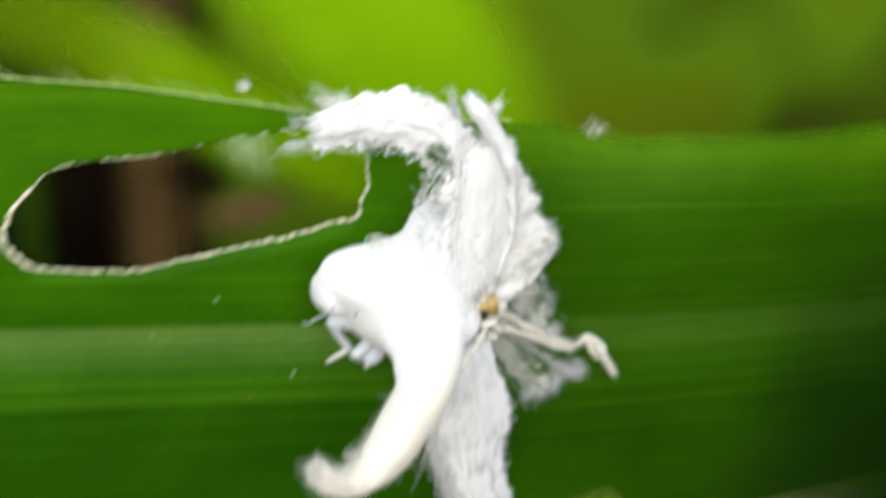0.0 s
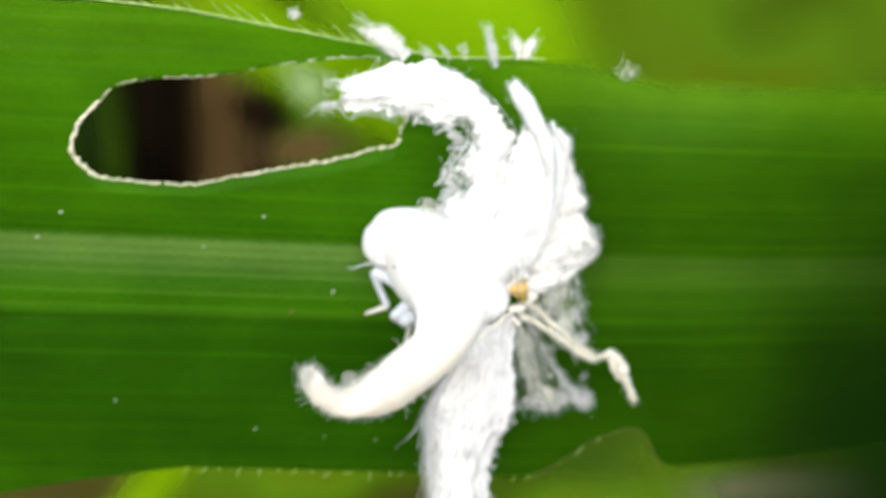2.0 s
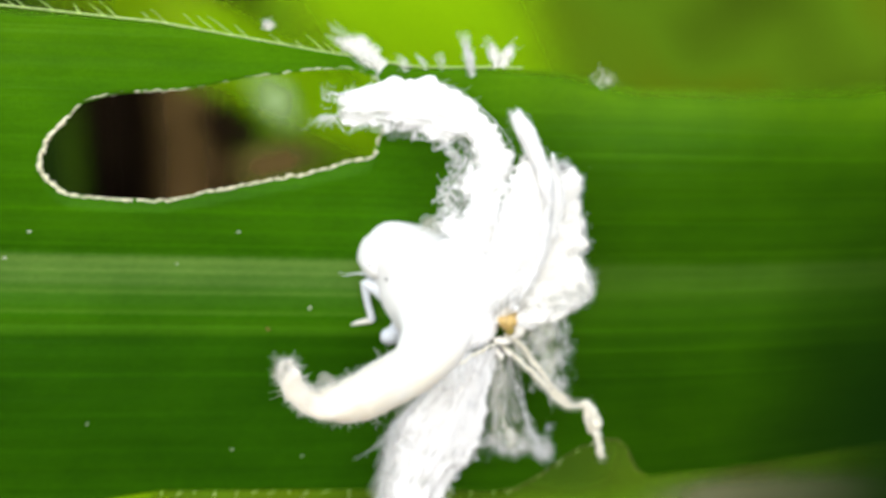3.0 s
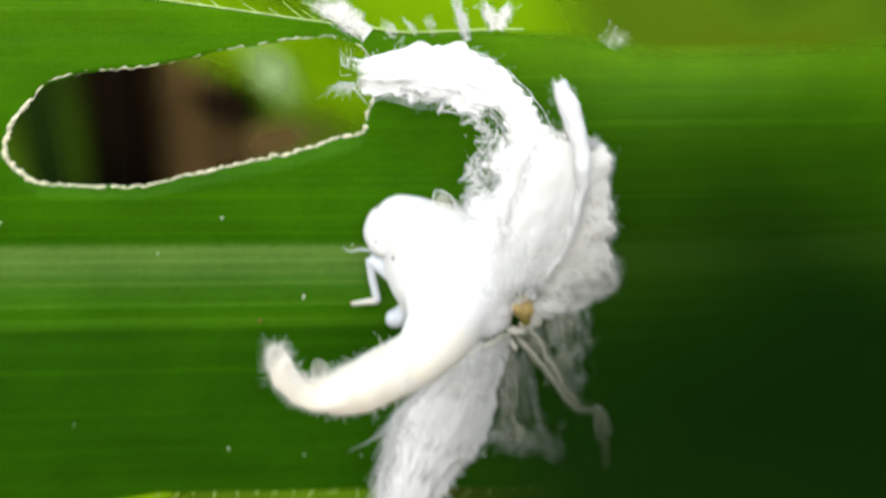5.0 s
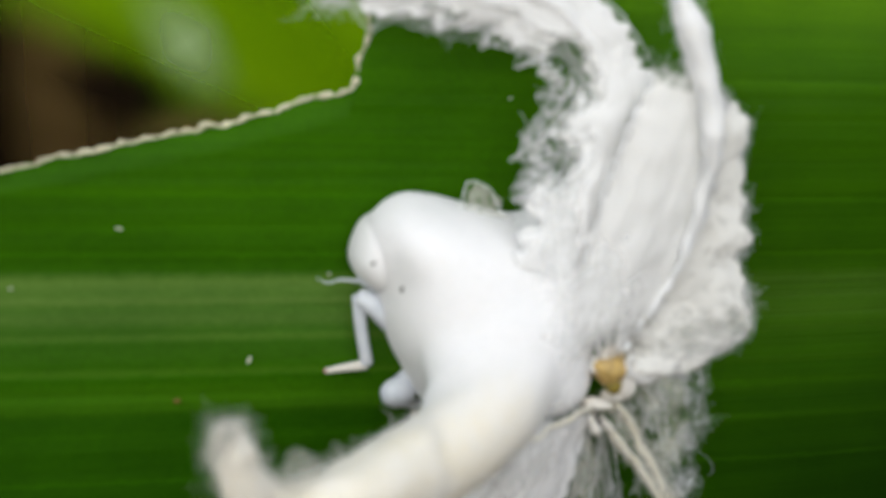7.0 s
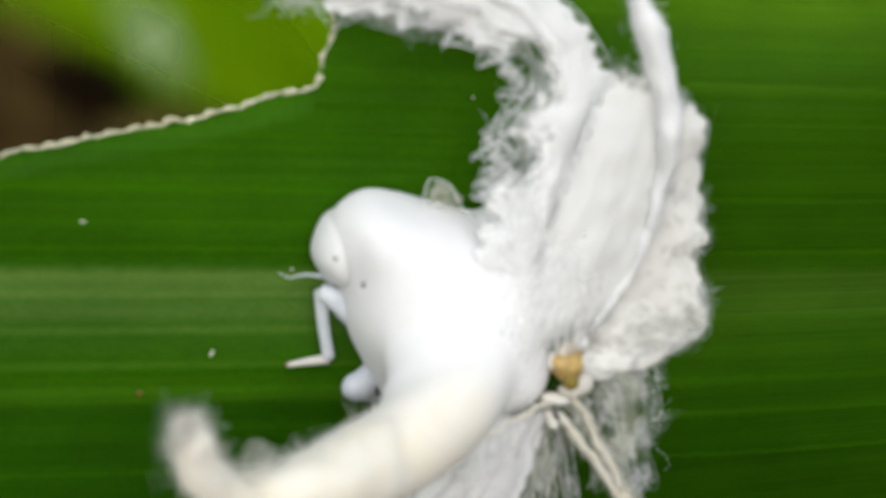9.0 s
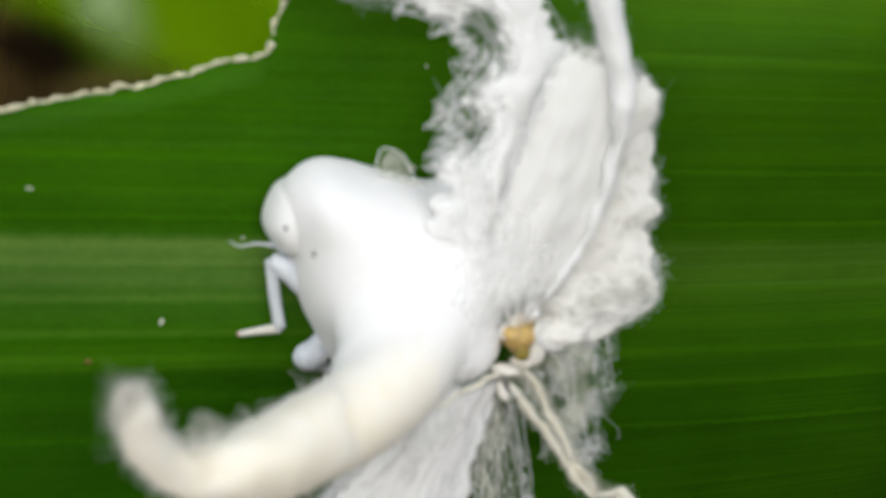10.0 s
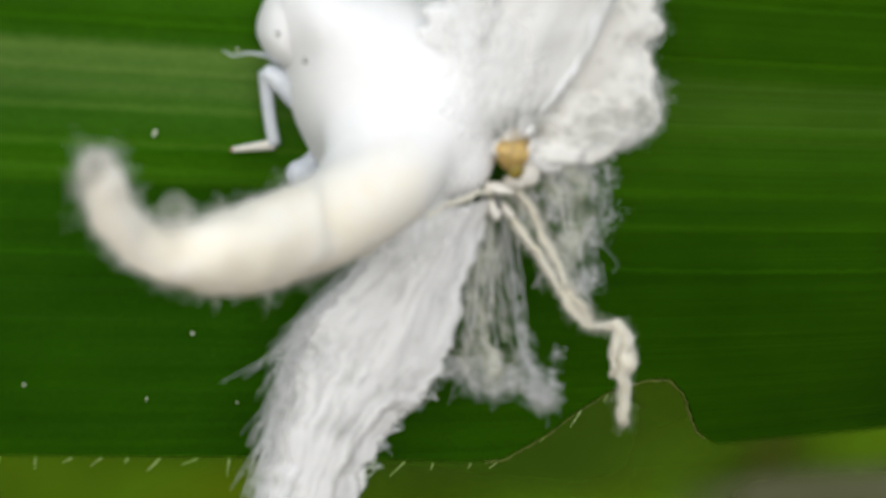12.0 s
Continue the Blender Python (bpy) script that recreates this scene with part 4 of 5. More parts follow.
    def wing_body(u, v):
        k = 0.64 + 0.56 * smooth(v, 0.22, 0.50) + 0.25 * (1 - smooth(u, 0.1, 0.6)) + 0.25 * noise.noise(Vector((u * 3.0, v * 7.0, 2)))
        return k * (1 - smooth(u, 0.86 + 0.16 * noise.noise(Vector((v * 16, 4, 1))), 1.0)) * (1 - smooth(v, 0.94, 1.0))

    wax_sheet("fluffy_wing", bug, 3, wing_l, wing_r, WING, "fluffy ragged wing of white wax", 13, 0.12, 0.15, 0.22, wing_body,
              [wool(rng, wing_r, wing_l, 230, 0.24, 14, 0.006, 0.11, 0.3), fan(rng, wing_l, wing_r, 40, 0.2, 0.007, 0.14), edge_hairs(rng, wing_l, wing_r, 16)], FLUFF, 44, 80, 0.3)
    # veil under the tail
    veil_l = flat([(8.2, 0.3), (8.7, -0.8), (9.1, -2.0), (9.6, -3.2)], -2.3, -2.5)
    veil_r = flat([(9.0, 0.6), (10.4, 0.3), (10.7, -1.3), (10.5, -3.2)], -2.4, -2.5)
    wax_sheet("tail_veil", bug, 2, veil_l, veil_r, VEIL, "thin see-through veil of wax threads", 14, 0.2, 0.2, 0.3,
              lambda u, v: (0.68 + 0.4 * noise.noise(Vector((u * 4, v * 5, 8)))) * (1 - smooth(u, 0.6, 1.0)) * smooth(v, 0.0, 0.1) * (1 - smooth(v, 0.6, 1.0)),
              [wool(rng, veil_r, veil_l, 80, 0.28, 12, 0.006, 0.13, 0.5), fan(rng, veil_l, veil_r, 14, 0.3, 0.007, 0.16)], FLUFF, 34, 44, 0.3)
    fan_l = flat([(7.2, -0.7), (7.3, -2.2), (7.1, -3.8), (7.1, -5.6)], -2.3, -2.4)
    fan_r = flat([(8.2, -0.6), (8.5, -2.2), (8.9, -4.0), (9.7, -6.0)], -2.3, -2.6)
    hem = [(7.2, -2.35, -5.5), (8.0, -2.4, -5.75), (8.8, -2.45, -5.6), (9.3, -2.5, -5.85), (9.8, -2.5, -6.15)]
    above = [(x, y, z + 1.2) for x, y, z in hem]
    veil = wax_sheet("lower_veil", bug, 2, fan_l, fan_r, VEIL, "hazy lower fan of white wax threads", 15, 0.2, 0.15, 0.3,
              lambda u, v: (0.70 + 0.5 * noise.noise(Vector((u * 6, v * 2.5, 5)))) * smooth(u, -0.05, 0.2) * (1 - smooth(u, 0.5, 1.0)) * (1 - smooth(v, 0.9, 1.0)),
              [fan(rng, fan_l, fan_r, 44, 0.35, 0.007, 0.16, short=(0.7, 1.0)), wool(rng, hem, above, 60, 0.3, 12, 0.006, 0.13, 0.4), wool(rng, fan_r[1:], fan_l[1:], 20, 0.22, 7, 0.007)], FLUFF, 36, 54, 0.25)
    # crooked cream strand
    p = spline([(7.6, -2.5, -0.45), (8.9, -2.9, -2.0), (10.1, -3.1, -3.45), (10.9, -3.2, -3.55), (11.2, -3.15, -4.1), (11.3, -3.1, -5.0), (11.5, -3.0, -6.2)], 60)
    q = spline([(8.1, -2.5, -0.2), (8.9, -2.7, -1.3), (9.6, -2.9, -2.6), (10.2, -3.1, -3.4)], 40)
    r1 = np.interp(np.linspace(0, 1, 60), [0, 0.4, 0.62, 0.7, 0.85, 1], [0.07, 0.10, 0.18, 0.27, 0.20, 0.12])
    prong = spline([(10.95, -3.2, -3.6), (10.9, -3.15, -4.3), (11.0, -3.05, -5.0)], 20)
    v, f = tubes([p, q, prong], [r1, np.full(40, 0.09), np.linspace(0.17, 0.07, 20)], 8)
    v = np.array(v)
    strand = ob = link("crooked_strand", v + bumpy(v, 0.14, 0.4, 6), f, STRAWWAX, bug, (7.6, -2.5, -0.45), "crooked cream wax strand bent like a knee")
    sv, sf = tubes(*fuzz(rng, np.vstack([p, q]), 2200, 0.36, 0.005), 4)
    tagged(link("fringe", sv, sf, CREAM, ob, (7.6, -2.5, -0.45)), kind="stuff")
    web_l = [(7.5, -2.5, -0.7), (8.6, -2.8, -2.2), (9.6, -3.0, -3.3), (10.3, -3.0, -3.9)]
    web_r = [(8.4, -2.4, 0.0), (9.3, -2.6, -1.2), (10.0, -2.8, -2.4), (10.5, -3.0, -3.3)]
    v, f, uv, body = sheet(web_l, web_r, 24, 40, 0.1, 33.0, 0.1, 0.0, lambda u, v: 0.75 * smooth(u, 0.0, 0.3) * (1 - smooth(u, 0.7, 1.0)) * (1 - smooth(v, 0.75, 1.0)), 0.15, 0.05)
    link("wax_film", v, f, VEIL, strand, (7.6, -2.5, -0.45), "thin web between the strands", uv=uv, body=body)
    # long lower plume: felt with a comb of fine hairs down one side
    low_l = flat([(5.7, -0.9), (4.3, -2.8), (3.45, -4.2), (3.1, -5.7), (2.65, -8.2), (2.2, -12.0), (2.0, -15.5)], -2.6, -2.2)
    low_r = flat([(7.66, -0.6), (7.1, -3.5), (6.7, -5.3), (5.8, -6.6), (5.1, -8.2), (4.3, -12.0), (3.6, -15.5)], -2.7, -2.2)
    rng = np.random.default_rng(16)

    def low_body(u, v):
        k = 0.98 - 0.26 * smooth(v, 0.22, 0.45) * max(0, 0.35 + noise.noise(Vector((u * 5, v * 9, 6)))) - 0.25 * (1 - smooth(u, 0.05, 0.3)) * smooth(v, 0.2, 0.35)
        return k * smooth(u, -0.03, 0.08) * (1 - smooth(u, 0.93, 1.02)) * (1 - smooth(v, 0.95, 1.0))

    combed = []
    L_ = spline(low_l, 200)
    for _ in range(260):
        i = int(rng.integers(16, 150))
        d = L_[min(i + 12, 199)] - L_[i]
        d = d / np.linalg.norm(d) + np.array((-0.2, 0, 0.05)) * rng.uniform(-0.3, 1.2) + rng.normal(0, 0.05, 3)
        combed.append(L_[i] + np.array((rng.uniform(-0.1, 0.3), rng.uniform(-0.3, 0.2), 0)) + np.linspace(0, 1, 10)[:, None] * d * rng.uniform(0.8, 2.4) + wiggle(rng, 10, 0.05, (1, 2)))
    combed.append(np.array((3.2, -2.9, -4.2)) + np.linspace(0, 1, 10)[:, None] * np.array((-1.6, 0, -1.0)))
    combs = (combed, [np.linspace(0.011, 0.004, 10) * rng.uniform(0.6, 1.3) for _ in combed])
    hanging = wax_sheet("hanging_plume", bug, 3, low_l, low_r, DOWN, "long hanging plume of white wax threads", 16, 0.03, 0.45, 0.14, low_body,
              [combs, strand_net(rng, low_l, low_r, 60, 0.010, 0.10, 11.2, 0.95, 90, 160), spikes(rng, low_r, low_l, (0.3, 0.37, 0.42, 0.5, 0.56, 0.63, 0.72, 0.8, 0.9), 0.3), wool(rng, low_r[1:], low_l[1:], 50, 0.26, 9, 0.009), edge_hairs(rng, low_l, low_r, 60)], FLUFF, 54, 130, 0.34, 0.11)
    # thick curl that reaches out from the leaf
    path, r = curl_path()
    v, f = tubes([path], [r], 18)
    v = np.array(v)
    far = np.repeat(np.interp(np.arange(70), [14, 40], [0, 1]), 18)[:, None]
    v = v + far * (bumpy(v, 0.26, 1.6, 8) + bumpy(v, 0.09, 0.5, 9))
    ob = link("thick_curl", v, f, CURL, bug, (7.3, -2.6, 0.0), "thick curled cream wax tail filament")
    hairs, thins = [], []
    for _ in range(9000):
        i = int(rng.integers(4, 70))
        d = rng.normal(0, 1, 3)
        d /= np.linalg.norm(d)
        out = d + rng.normal(0, 0.4, 3)
        length = min(0.32, 0.05 + rng.exponential(0.09)) * min(1, max(0.5, (i - 8) / 20))
        bend = rng.normal(0, 0.04, 3)
        k = np.linspace(0, 1, 4)[:, None]
        hairs.append(path[i] + d * r[i] * 0.93 + k * out * length + k * k * bend)
        thins.append(np.linspace(0.007, 0.003, 4))
    sv, sf = tubes(hairs, thins, 3)
    tagged(link("fringe", sv, sf, FUZZ, ob, (7.3, -2.6, 0.0)), kind="stuff")
    v, f = ball((0.6, -6.0, -0.1), (0.42, 0.3, 0.42), (0, 0, 0), 16, 0.2, 2.0)
    link("wisp", v, f, BLOOM, ob, (0.6, -6.0, -0.1), "loose bluish wisp of wax", body=np.ones(len(v)))
    # yellowish seam from the tail end along the curl's foot
    seam = spline([(7.5, -3.3, -0.2), (6.7, -3.7, -0.35), (5.9, -4.0, -0.65), (5.2, -4.3, -1.02), (4.5, -4.7, -1.35)], 40)
    v, f = tubes([seam], [np.interp(np.linspace(0, 1, 40), [0, 0.3, 1], [0.05, 0.075, 0.02])], 8)
    v = np.array(v)
    link("wax_seam", v + bumpy(v, 0.1, 0.4, 3), f, STRAWWAX, bug, (7.45, -3.35, -0.15), "pale yellow seam of wax")
    return bug, arch, petal, quill_part, strand, veil, hanging, legs[1]


# ---------------- small things on the leaf ----------------
def tuft(base, tip, wide, count, gauze, seed):
    """A wisp of shed wax between its foot on the margin and its tip."""
    rng = np.random.default_rng(seed)
    a, b = np.array((base[0], leaf_y(*base) - 0.1, base[1])), np.array((tip[0], leaf_y(*base) - 0.4, tip[1]))
    run = b - a
    side = np.cross(run, (0, 1, 0))
    side /= np.linalg.norm(side)
    paths, radii = [], []
    for _ in range(2 * count):
        k = np.linspace(rng.uniform(0, 0.5), rng.uniform(0.5, 1.15), 10)[:, None]
        u = rng.normal(0, 0.45)
        p = a + run * k + side * wide * (u * (1.1 - 0.5 * k) + rng.normal(0, 0.25) * k) + wiggle(rng, 10, 0.09, (1, 2))
        p[:, 1] += rng.normal(0, 0.1)
        paths.append(p)
        radii.append(np.linspace(0.010, 0.004, 10) * rng.uniform(0.5, 1.3))
    v, f = tubes(paths, radii, 4)
    ob = tagged(link("wax_tuft", v, f, FLUFF, None, tuple(a)), "shed tuft of white wax caught on the leaf margin", "wax tuft", "wax tufts on the margin")
    for k in range(1 if gauze is VEIL else 2):
        d = rng.normal(0, 0.1 * wide, 3)
        v, f, uv, body = film([a - side * wide + d, (a + b) / 2 - side * wide * 1.1 + d, b - side * wide * 0.5 + d], [a + side * wide + d, (a + b) / 2 + side * wide * 0.9 + d, b + side * wide * 0.5 + d], 16, 20, 0.08, seed * 0.37 + k, 0.05, -0.06 * k, 0.1, (0.4, 0.4))
        link("wax_film", v, f, gauze, ob, tuple(a), uv=uv, body=np.array(body) * (0.65 if gauze is VEIL else 1.0))


def speck(x, z, w, h, turn, mat, label):
    v, f = ball((x, leaf_y(x, z) - 0.12, z), (w * 0.65, 0.04, h * 0.65), (0, turn, 0), 8, 0.04, x + z)
    tagged(link("speck", v, f, mat, None, (x, leaf_y(x, z) - 0.12, z)), label, "speck", "specks on the leaf")


# ---------------- blades round it ----------------
def blade(name, axis, widths, mat, label, margin=0.35, n=40, m=21, ends=0.25):
    """A grass blade along an axis line; its margins thin out."""
    p = spline(axis, n)
    tan = np.gradient(p, axis=0)
    tan /= np.linalg.norm(tan, axis=1)[:, None]
    side = np.cross(tan, (0, 1, 0))
    side /= np.linalg.norm(side, axis=1)[:, None]
    w = np.interp(np.linspace(0, 1, n), np.linspace(0, 1, len(widths)), widths)
    verts, body, faces = [], [], []
    for i in range(n):
        for j in range(m):
            u = 2 * j / (m - 1) - 1
            verts.append(p[i] + side[i] * u * w[i])
            k = (1 - abs(u) - 0.08) / margin
            k = min(1, max(0, k))
            body.append(k * k * (3 - 2 * k) * max(0, min(1, (i - 2) / (ends * n), (n - 3 - i) / (ends * n))) ** 1.5)
    for i in range(n - 1):
        for j in range(m - 1):
            a = i * m + j
            faces.append((a, a + 1, a + m + 1, a + m))
    return tagged(link(name, verts, faces, mat, None, p[0], body=body), label, "leaf")


# sunlit, dim and shaded tones of the grass are set in its base colours
BRIGHT = soft_leaf("sunlit_tone_blade", (0.23, 0.46, 0.001), (0.30, 0.55, 0.002), 0.4)
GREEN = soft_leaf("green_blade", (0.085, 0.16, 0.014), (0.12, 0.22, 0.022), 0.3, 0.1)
# near blade: its shaded side is put into this blackish green
DARK = soft_leaf("shade_toned_blade", (0.002, 0.009, 0.001), (0.004, 0.015, 0.0013), 0.0, gloss=0.0)
DIM = soft_leaf("dim_tone_blade", (0.050, 0.115, 0.006), (0.075, 0.155, 0.010), 0.2, 0.1)
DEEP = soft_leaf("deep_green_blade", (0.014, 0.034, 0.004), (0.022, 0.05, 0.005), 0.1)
DRY = soft_leaf("dry_blade", (0.15, 0.092, 0.034), (0.22, 0.135, 0.052), 0.1, 0.15)
PALE = soft_leaf("pale_blade", (0.38, 0.54, 0.25), (0.48, 0.64, 0.33), 0.3)
STRAW = soft_leaf("straw_blade", (0.16, 0.17, 0.09), (0.22, 0.22, 0.13), 0.2)
# the dark behind the hole: shade put into a near-black base colour
BLACK = soft_leaf("painted_shade_blade", (0.008, 0.005, 0.003), (0.014, 0.009, 0.005), 0.0, gloss=0.0)


def undergrowth():
    """Dim tangle of leaves far behind, one uneven sheet."""
    m, nt, b = material("undergrowth", 0.9)
    n = noise_at(nt, place(nt), 0.055, 1.5, 0.4)
    nt.links.new(ramp(nt, n, [(0.30, (0.055, 0.040, 0.012)), (0.43, (0.048, 0.092, 0.004)), (0.56, (0.085, 0.175, 0.006)), (0.68, (0.10, 0.15, 0.004))]), b.inputs["Base Color"])
    b.inputs["Specular IOR Level"].default_value = 0.0
    xs, zs = np.linspace(-110, 130, 60), np.linspace(-345, 70, 80)
    verts = [(x, 58 + 8 * noise.noise(Vector((x * 0.05, z * 0.05, 1))) - 0.0004 * (x * x), z) for z in zs for x in xs]
    faces = [(i * 60 + j, i * 60 + j + 1, (i + 1) * 60 + j + 1, (i + 1) * 60 + j) for i in range(79) for j in range(59)]
    tagged(link("undergrowth", verts, faces, m, None, (0, 58, -345)), "dim green and brown tangle of leaves behind", "undergrowth", kind="stuff")


def surroundings():
    undergrowth()
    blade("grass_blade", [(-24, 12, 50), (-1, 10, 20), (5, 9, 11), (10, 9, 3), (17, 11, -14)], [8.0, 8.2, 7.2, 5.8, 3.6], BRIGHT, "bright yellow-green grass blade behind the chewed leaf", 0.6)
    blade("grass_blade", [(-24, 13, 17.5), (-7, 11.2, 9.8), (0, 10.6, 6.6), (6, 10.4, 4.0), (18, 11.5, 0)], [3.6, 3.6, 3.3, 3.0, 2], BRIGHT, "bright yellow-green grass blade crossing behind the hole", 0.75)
    blade("pale_blade", [(-2.9, 8.6, 8.8), (-1.2, 8.6, 6.4), (0.2, 8.6, 4.4)], [1.3, 1.6, 1.1], PALE, "pale grey-green dry leaf tip behind the hole", 1.0, ends=0.45)
    blade("dry_blade", [(-5.5, 15.5, 18), (-5.3, 15.5, 2.5), (-4.9, 15.5, -12)], [3.1, 3.2, 3.1], DRY, "brown dry leaf sheath behind the hole", 0.92)
    # wide black backing, added so the gaps between blades stay dark
    blade("shade_toned_blade", [(-6.6, 19, 24), (-6.3, 19, 2.0), (-6.0, 19, -18)], [6.5, 6.5, 6.5], BLACK, "broad blackish backing, deep shade put in its colour", 0.5)
    blade("dry_blade", [(-5.0, 8.7, 2.4), (-1.2, 8.7, 3.4), (2.2, 8.7, 4.1)], [1.6, 1.8, 1.1], DRY, "brown dry leaf end behind the hole", 1.0, ends=0.35)
    # two more blackish blades whose colour stands for shade
    blade("shade_toned_blade", [(-6.4, 8.8, 5.7), (-3.2, 8.8, 4.9), (-0.9, 8.8, 4.0)], [1.1, 1.4, 0.9], BLACK, "blackish leaf end, shade put in its colour", 1.0, ends=0.35)
    blade("shade_toned_blade", [(-9.3, 14.6, 20), (-9.1, 14.6, 2.8), (-8.8, 14.6, -14)], [3.4, 3.5, 3.4], BLACK, "blackish leaf stalk, shade put in its colour", 0.92)
    blade("deep_green_blade", [(-13.4, 14.0, 20), (-12.0, 14.0, 2), (-10.6, 14.0, -14)], [3.0, 3.0, 3.0], DEEP, "deep green grass blade, shade put in its colour", 0.92)
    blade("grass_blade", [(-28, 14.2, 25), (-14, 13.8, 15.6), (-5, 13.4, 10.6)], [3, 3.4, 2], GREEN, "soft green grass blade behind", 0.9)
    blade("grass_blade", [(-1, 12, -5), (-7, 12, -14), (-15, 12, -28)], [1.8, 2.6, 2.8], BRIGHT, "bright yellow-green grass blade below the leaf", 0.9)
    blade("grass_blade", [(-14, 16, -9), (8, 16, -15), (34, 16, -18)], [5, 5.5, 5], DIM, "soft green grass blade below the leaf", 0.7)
    blade("straw_blade", [(19, 14, -18.4), (29, 14, -18.0), (46, 14, -18)], [1.6, 2.2, 2.2], STRAW, "pale dull straw blade below the leaf", 0.9)


def near_blade():
    """A dark blade close to the lens, swaying past; its own space lies square to the view."""
    p = spline([(1.6, 0, 2.6), (3.5, 0.2, 0.5), (6.5, 0.4, -4), (11, 1, -12), (18, 2, -26)], 40)
    tan = np.gradient(p, axis=0)
    tan /= np.linalg.norm(tan, axis=1)[:, None]
    side = np.cross(tan, (0, 1, 0))
    w = np.interp(np.linspace(0, 1, 40), [0, 0.12, 0.3, 0.6, 1], [0.7, 2.6, 5.0, 7.5, 8])
    verts, body, faces = [], [], []
    m = 25
    for i in range(40):
        for j in range(m):
            u = 2 * j / (m - 1) - 1
            verts.append(p[i] + side[i] * u * w[i])
            k = min(1, (1 - abs(u)) * w[i] / 3.4, i / 12)
            body.append(k * k * (3 - 2 * k))
    for i in range(39):
        for j in range(m - 1):
            a = i * m + j
            faces.append((a, a + 1, a + m + 1, a + m))
    return tagged(link("near_blade", verts, faces, DARK, None, (0, 0, 0), body=body), "blade swaying close before the lens, its shaded side coloured blackish green", "leaf")


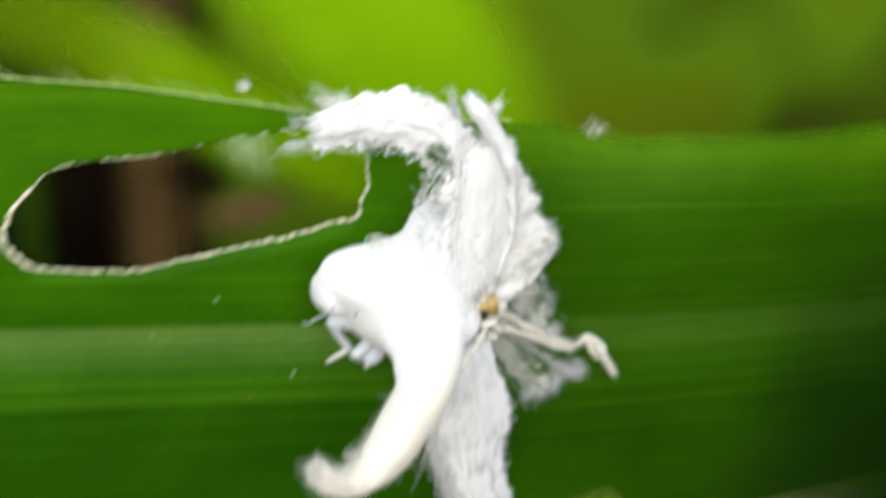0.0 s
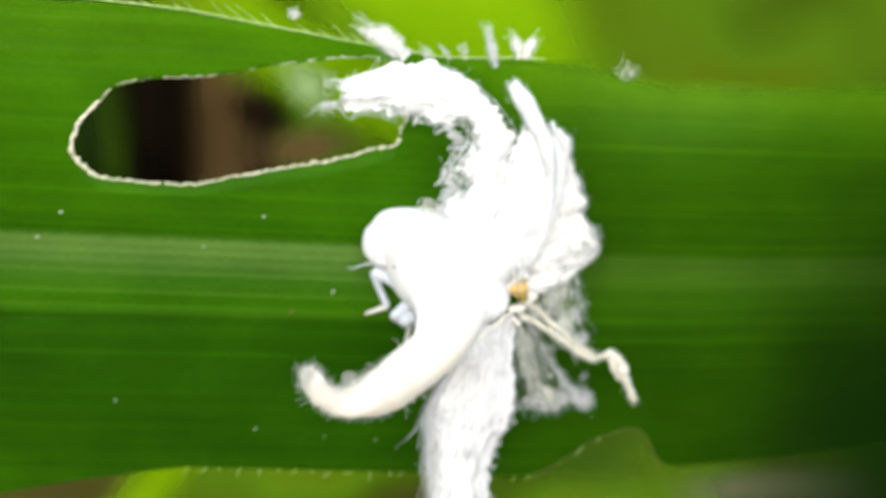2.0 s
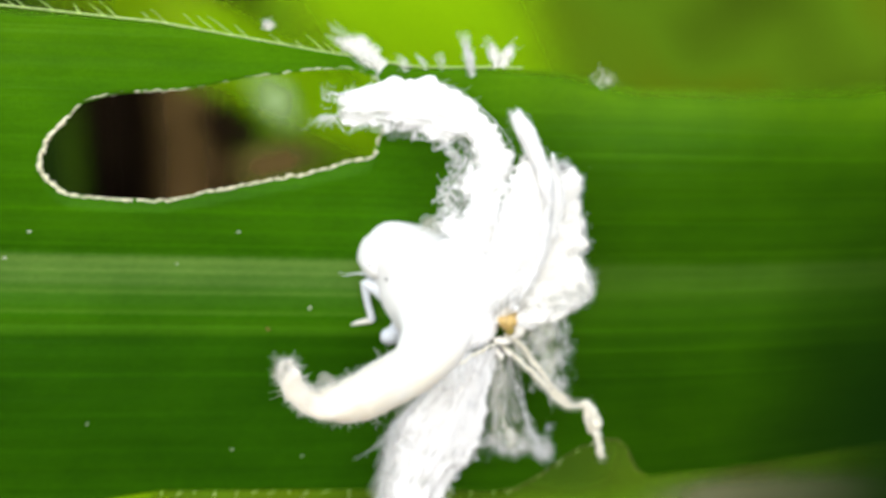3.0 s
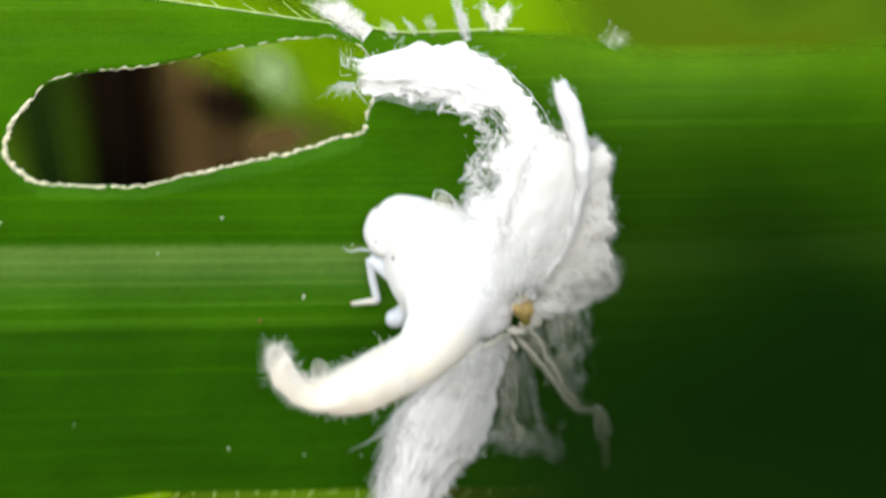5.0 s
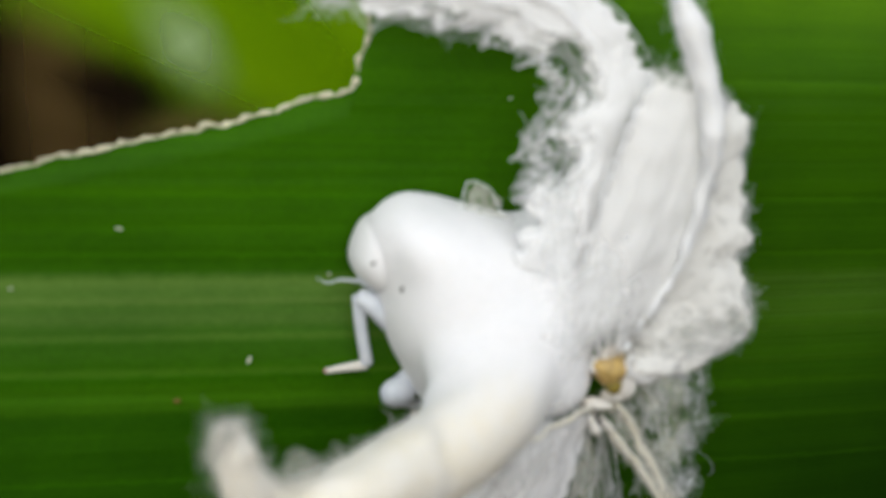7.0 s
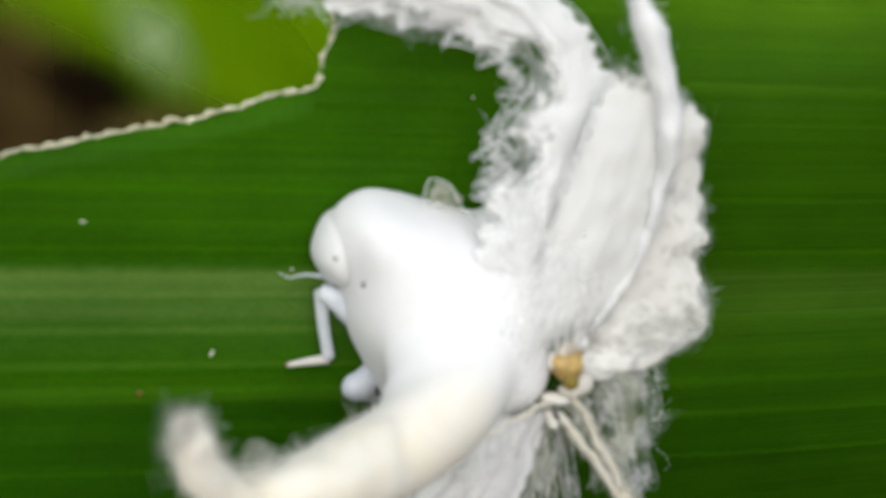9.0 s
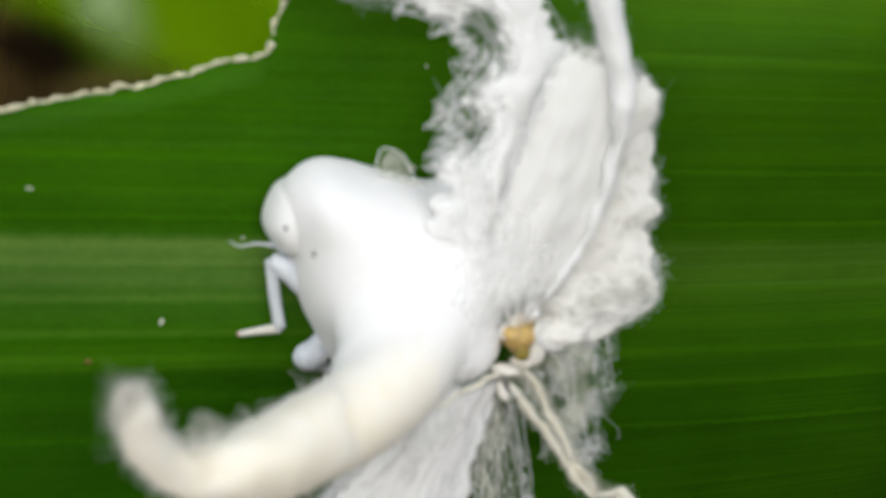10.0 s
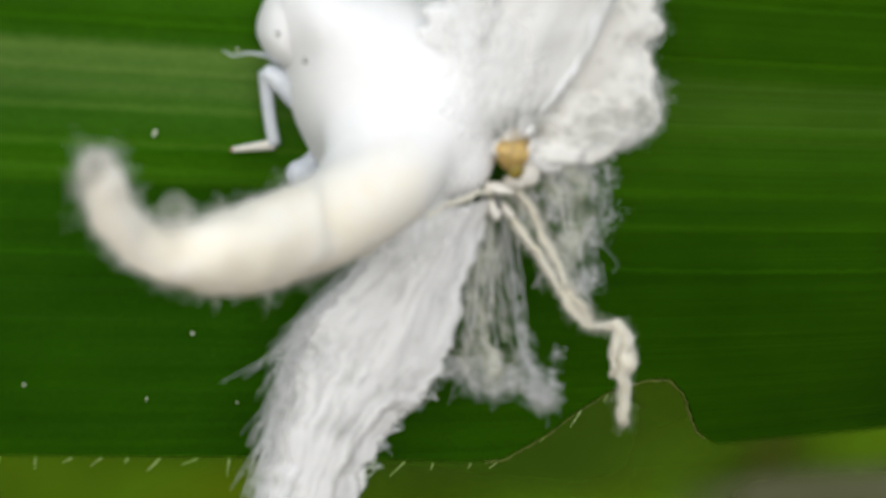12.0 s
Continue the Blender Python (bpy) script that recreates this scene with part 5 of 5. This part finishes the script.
def motions():
    # the nymph turns on the leaf, then sits still
    turns = [
        (0.0, -1.76, 0.16, 1.91, 3.8, -23.5, 12.0),
        (0.5, -1.68, 0.16, 1.19, 4.4, -24.6, 6.0),
        (1.0, -1.66, 0.16, 0.72, 3.6, -23.4, 6.0),
        (1.5, -1.43, 0.16, 0.40, 0.4, -18.1, 12.0),
        (2.0, -1.10, 0.16, 0.08, -0.1, -13.9, 4.0),
        (2.5, -0.89, 0.16, -0.04, 0.2, -8.2, 1.5),
        (3.0, -0.38, 0.16, -0.24, -1.3, -4.5, -1.2),
        (4.0, -0.12, 0.12, -0.10, -0.8, -1.5, -0.4),
        (4.8, 0, 0.05, 0, 0, 0, 0),
        (5.2, 0, 0, 0, 0, 0, 0),
        (12.0, 0, 0, 0, 0, 0, 0)]
    walk(bug, [(t, pose((5 + x) * MM, y * MM, (2 + z) * MM, a, b, c)) for t, x, y, z, a, b, c in turns])
    # the arching plume clings to the leaf while the body turns under it
    bends = [(0.0, 18, 0), (0.5, 17, 0), (1.0, 16, 0.1), (1.5, 14, 0.3), (2.0, 9, 0.5), (2.5, 4, 0.5), (3.0, 1, 0.5), (4.0, 0, 0.2), (4.8, 0, 0), (12.0, 0, 0)]
    home = arch.location.copy()
    walk(arch, [(t, pose(home.x - s * MM, home.y, home.z - 0.00002 * a + 0.3 * s * MM, 0, a, 0)) for t, a, s in bends])
    # the petal and its quill give way less, and the crooked strand swings up
    leans = [(0.0, 7), (0.5, 7), (1.0, 8), (1.5, 9), (2.0, 6), (2.5, 1.5), (3.0, 0.5), (4.0, 0), (12.0, 0)]
    tips = [(0.0, 6), (0.5, 5), (1.0, 5), (1.5, 5), (2.0, 1), (2.5, -3.5), (3.0, -4.5), (4.0, -2), (4.8, 0), (12.0, 0)]
    swings = [(0.0, -6), (0.5, -5), (1.0, -6), (1.5, -7), (2.0, -6), (2.5, -6), (3.0, -5), (4.8, 0), (12.0, 0)]
    trails = [(0.0, -9), (0.5, -7), (1.0, -5), (1.5, -3), (2.0, -2), (3.0, 0), (12.0, 0)]
    spreads = [(0.0, -15), (0.5, -12), (1.0, -10), (1.5, -9), (2.0, -6), (2.5, -3), (4.0, 0), (12.0, 0)]
    for ob, rows in ((petal, leans), (quill, tips), (strand, swings), (hanging, trails), (veil, spreads)):
        foot = ob.location.copy()
        walk(ob, [(t, pose(foot.x, foot.y, foot.z, 0, a, 0)) for t, a in rows])
    # the middle leg is stretched out while the body turns, then folds under it
    steps = [(0.0, -0.3, 0.1, 25), (0.5, -0.5, 0.2, 30), (1.0, -0.5, 0.2, 30), (1.5, -0.5, 0.2, 30), (2.0, -0.3, 0.1, 10), (2.5, 0, 0, 0), (12.0, 0, 0, 0)]
    hip = middle_leg.location.copy()
    walk(middle_leg, [(t, pose(hip.x + x * MM, hip.y, hip.z + z * MM, 0, a, 0)) for t, x, z, a in steps])
    sways = [
        (0.0, -0.27, -33.86, 17.34, -22.1, -3.6, -11.9),
        (0.5, -1.41, -36.69, 17.33, -21.0, -4.1, -11.7),
        (1.0, 0.35, -37.31, 16.66, -21.8, -3.7, -8.9),
        (1.5, 3.83, -35.43, 14.33, -24.7, -3.3, -1.4),
        (2.0, 1.38, -37.95, 15.55, -21.3, -4.2, -6.0),
        (2.4, 2.16, -37.83, 14.65, -20.7, -4.2, -6.3),
        (2.6, 0.36, -38.36, 14.66, -17.1, -3.0, -8.7),
        (3.0, 0.55, -37.28, 15.25, -20.3, -4.1, -9.2),
        (4.8, -1.25, -34.29, 13.95, -19.6, -2.4, -9.0),
        (5.0, 0.62, -33.38, 14.1, -21.9, 4.5, -5.5),
        (5.2, -0.32, -23.92, 9.23, -15.4, -2.1, -11.3),
        (5.4, 1.52, -20.69, 8.41, -14.2, -2.3, -12.2),
        (5.6, 3.2, -19.9, 5.2, -16.5, -3.0, -11.5),
        # kept low on the right here to darken that corner
        (6.0, 2.3, -19.7, 4.3, -16.5, -3.0, -11.5),
        (6.5, 2.5, -17.7, 3.7, -16.5, -3.0, -11.5),
        (7.0, 2.2, -18.5, 4.2, -16.5, -3.0, -11.5),
        (7.5, 2.3, -18.9, 3.8, -16.5, -3.0, -11.5),
        (9.3, 15.0, -19.0, 0.0, -16.5, -3.0, -11.5),
        (12.0, 15.0, -19.0, 0.0, -16.5, -3.0, -11.5)]
    walk(dark_blade, [(t, pose(x * MM, y * MM, z * MM, a, b, c)) for t, x, y, z, a, b, c in sways])


ground()
chewed_leaf()
bug, arch, petal, quill, strand, veil, hanging, middle_leg = nymph()
for foot, tip, wide, count, gauze, k in (
        ((2.5, 10.05), (0.5, 11.35), 0.42, 22, WING, 31), ((5.97, 9.8), (5.48, 11.35), 0.2, 26, GAUZE, 32), ((6.9, 10.2), (6.4, 11.3), 0.26, 8, WING, 33),
        ((7.05, 10.2), (7.5, 11.25), 0.26, 8, WING, 38), ((-1.95, 11.3), (-2.0, 11.75), 0.2, 8, WING, 34), ((11.0, 9.4), (11.6, 10.3), 0.7, 3, VEIL, 35),
        ((3.5, 10.0), (2.9, 10.4), 0.3, 9, VEIL, 36), ((4.8, 10.0), (4.45, 10.75), 0.2, 7, VEIL, 37), ((4.2, 10.0), (3.7, 10.6), 0.15, 6, VEIL, 39)):
    tuft(foot, tip, wide, count, gauze, k)
PALE_SPECK = "tiny pale speck lying on the leaf"
for x, z, w, h, a in ((0, 0, 0.07, 0.17, 25), (-2.92, 3.21, 0.13, 0.05, 10), (-10.9, 3.1, 0.14, 0.05, 0), (-11.85, 1.98, 0.14, 0.06, 0), (-5.3, 1.82, 0.08, 0.04, 0), (1.86, 2.07, 0.06, 0.07, 20), (-3.07, -6.5, 0.06, 0.09, 0), (1.0, -5.1, 0.07, 0.08, 30), (2.16, -7.0, 0.05, 0.05, 0), (6.0, 6.3, 0.05, 0.07, 0), (-0.1, -6.9, 0.03, 0.1, 10), (-8.9, -5.2, 0.07, 0.06, 0)):
    speck(x, z, w, h, a, SPECK, PALE_SPECK)
speck(-1.67, -0.98, 0.14, 0.11, 0, RUST, "small rust-coloured spot on the leaf")
surroundings()
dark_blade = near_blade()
motions()
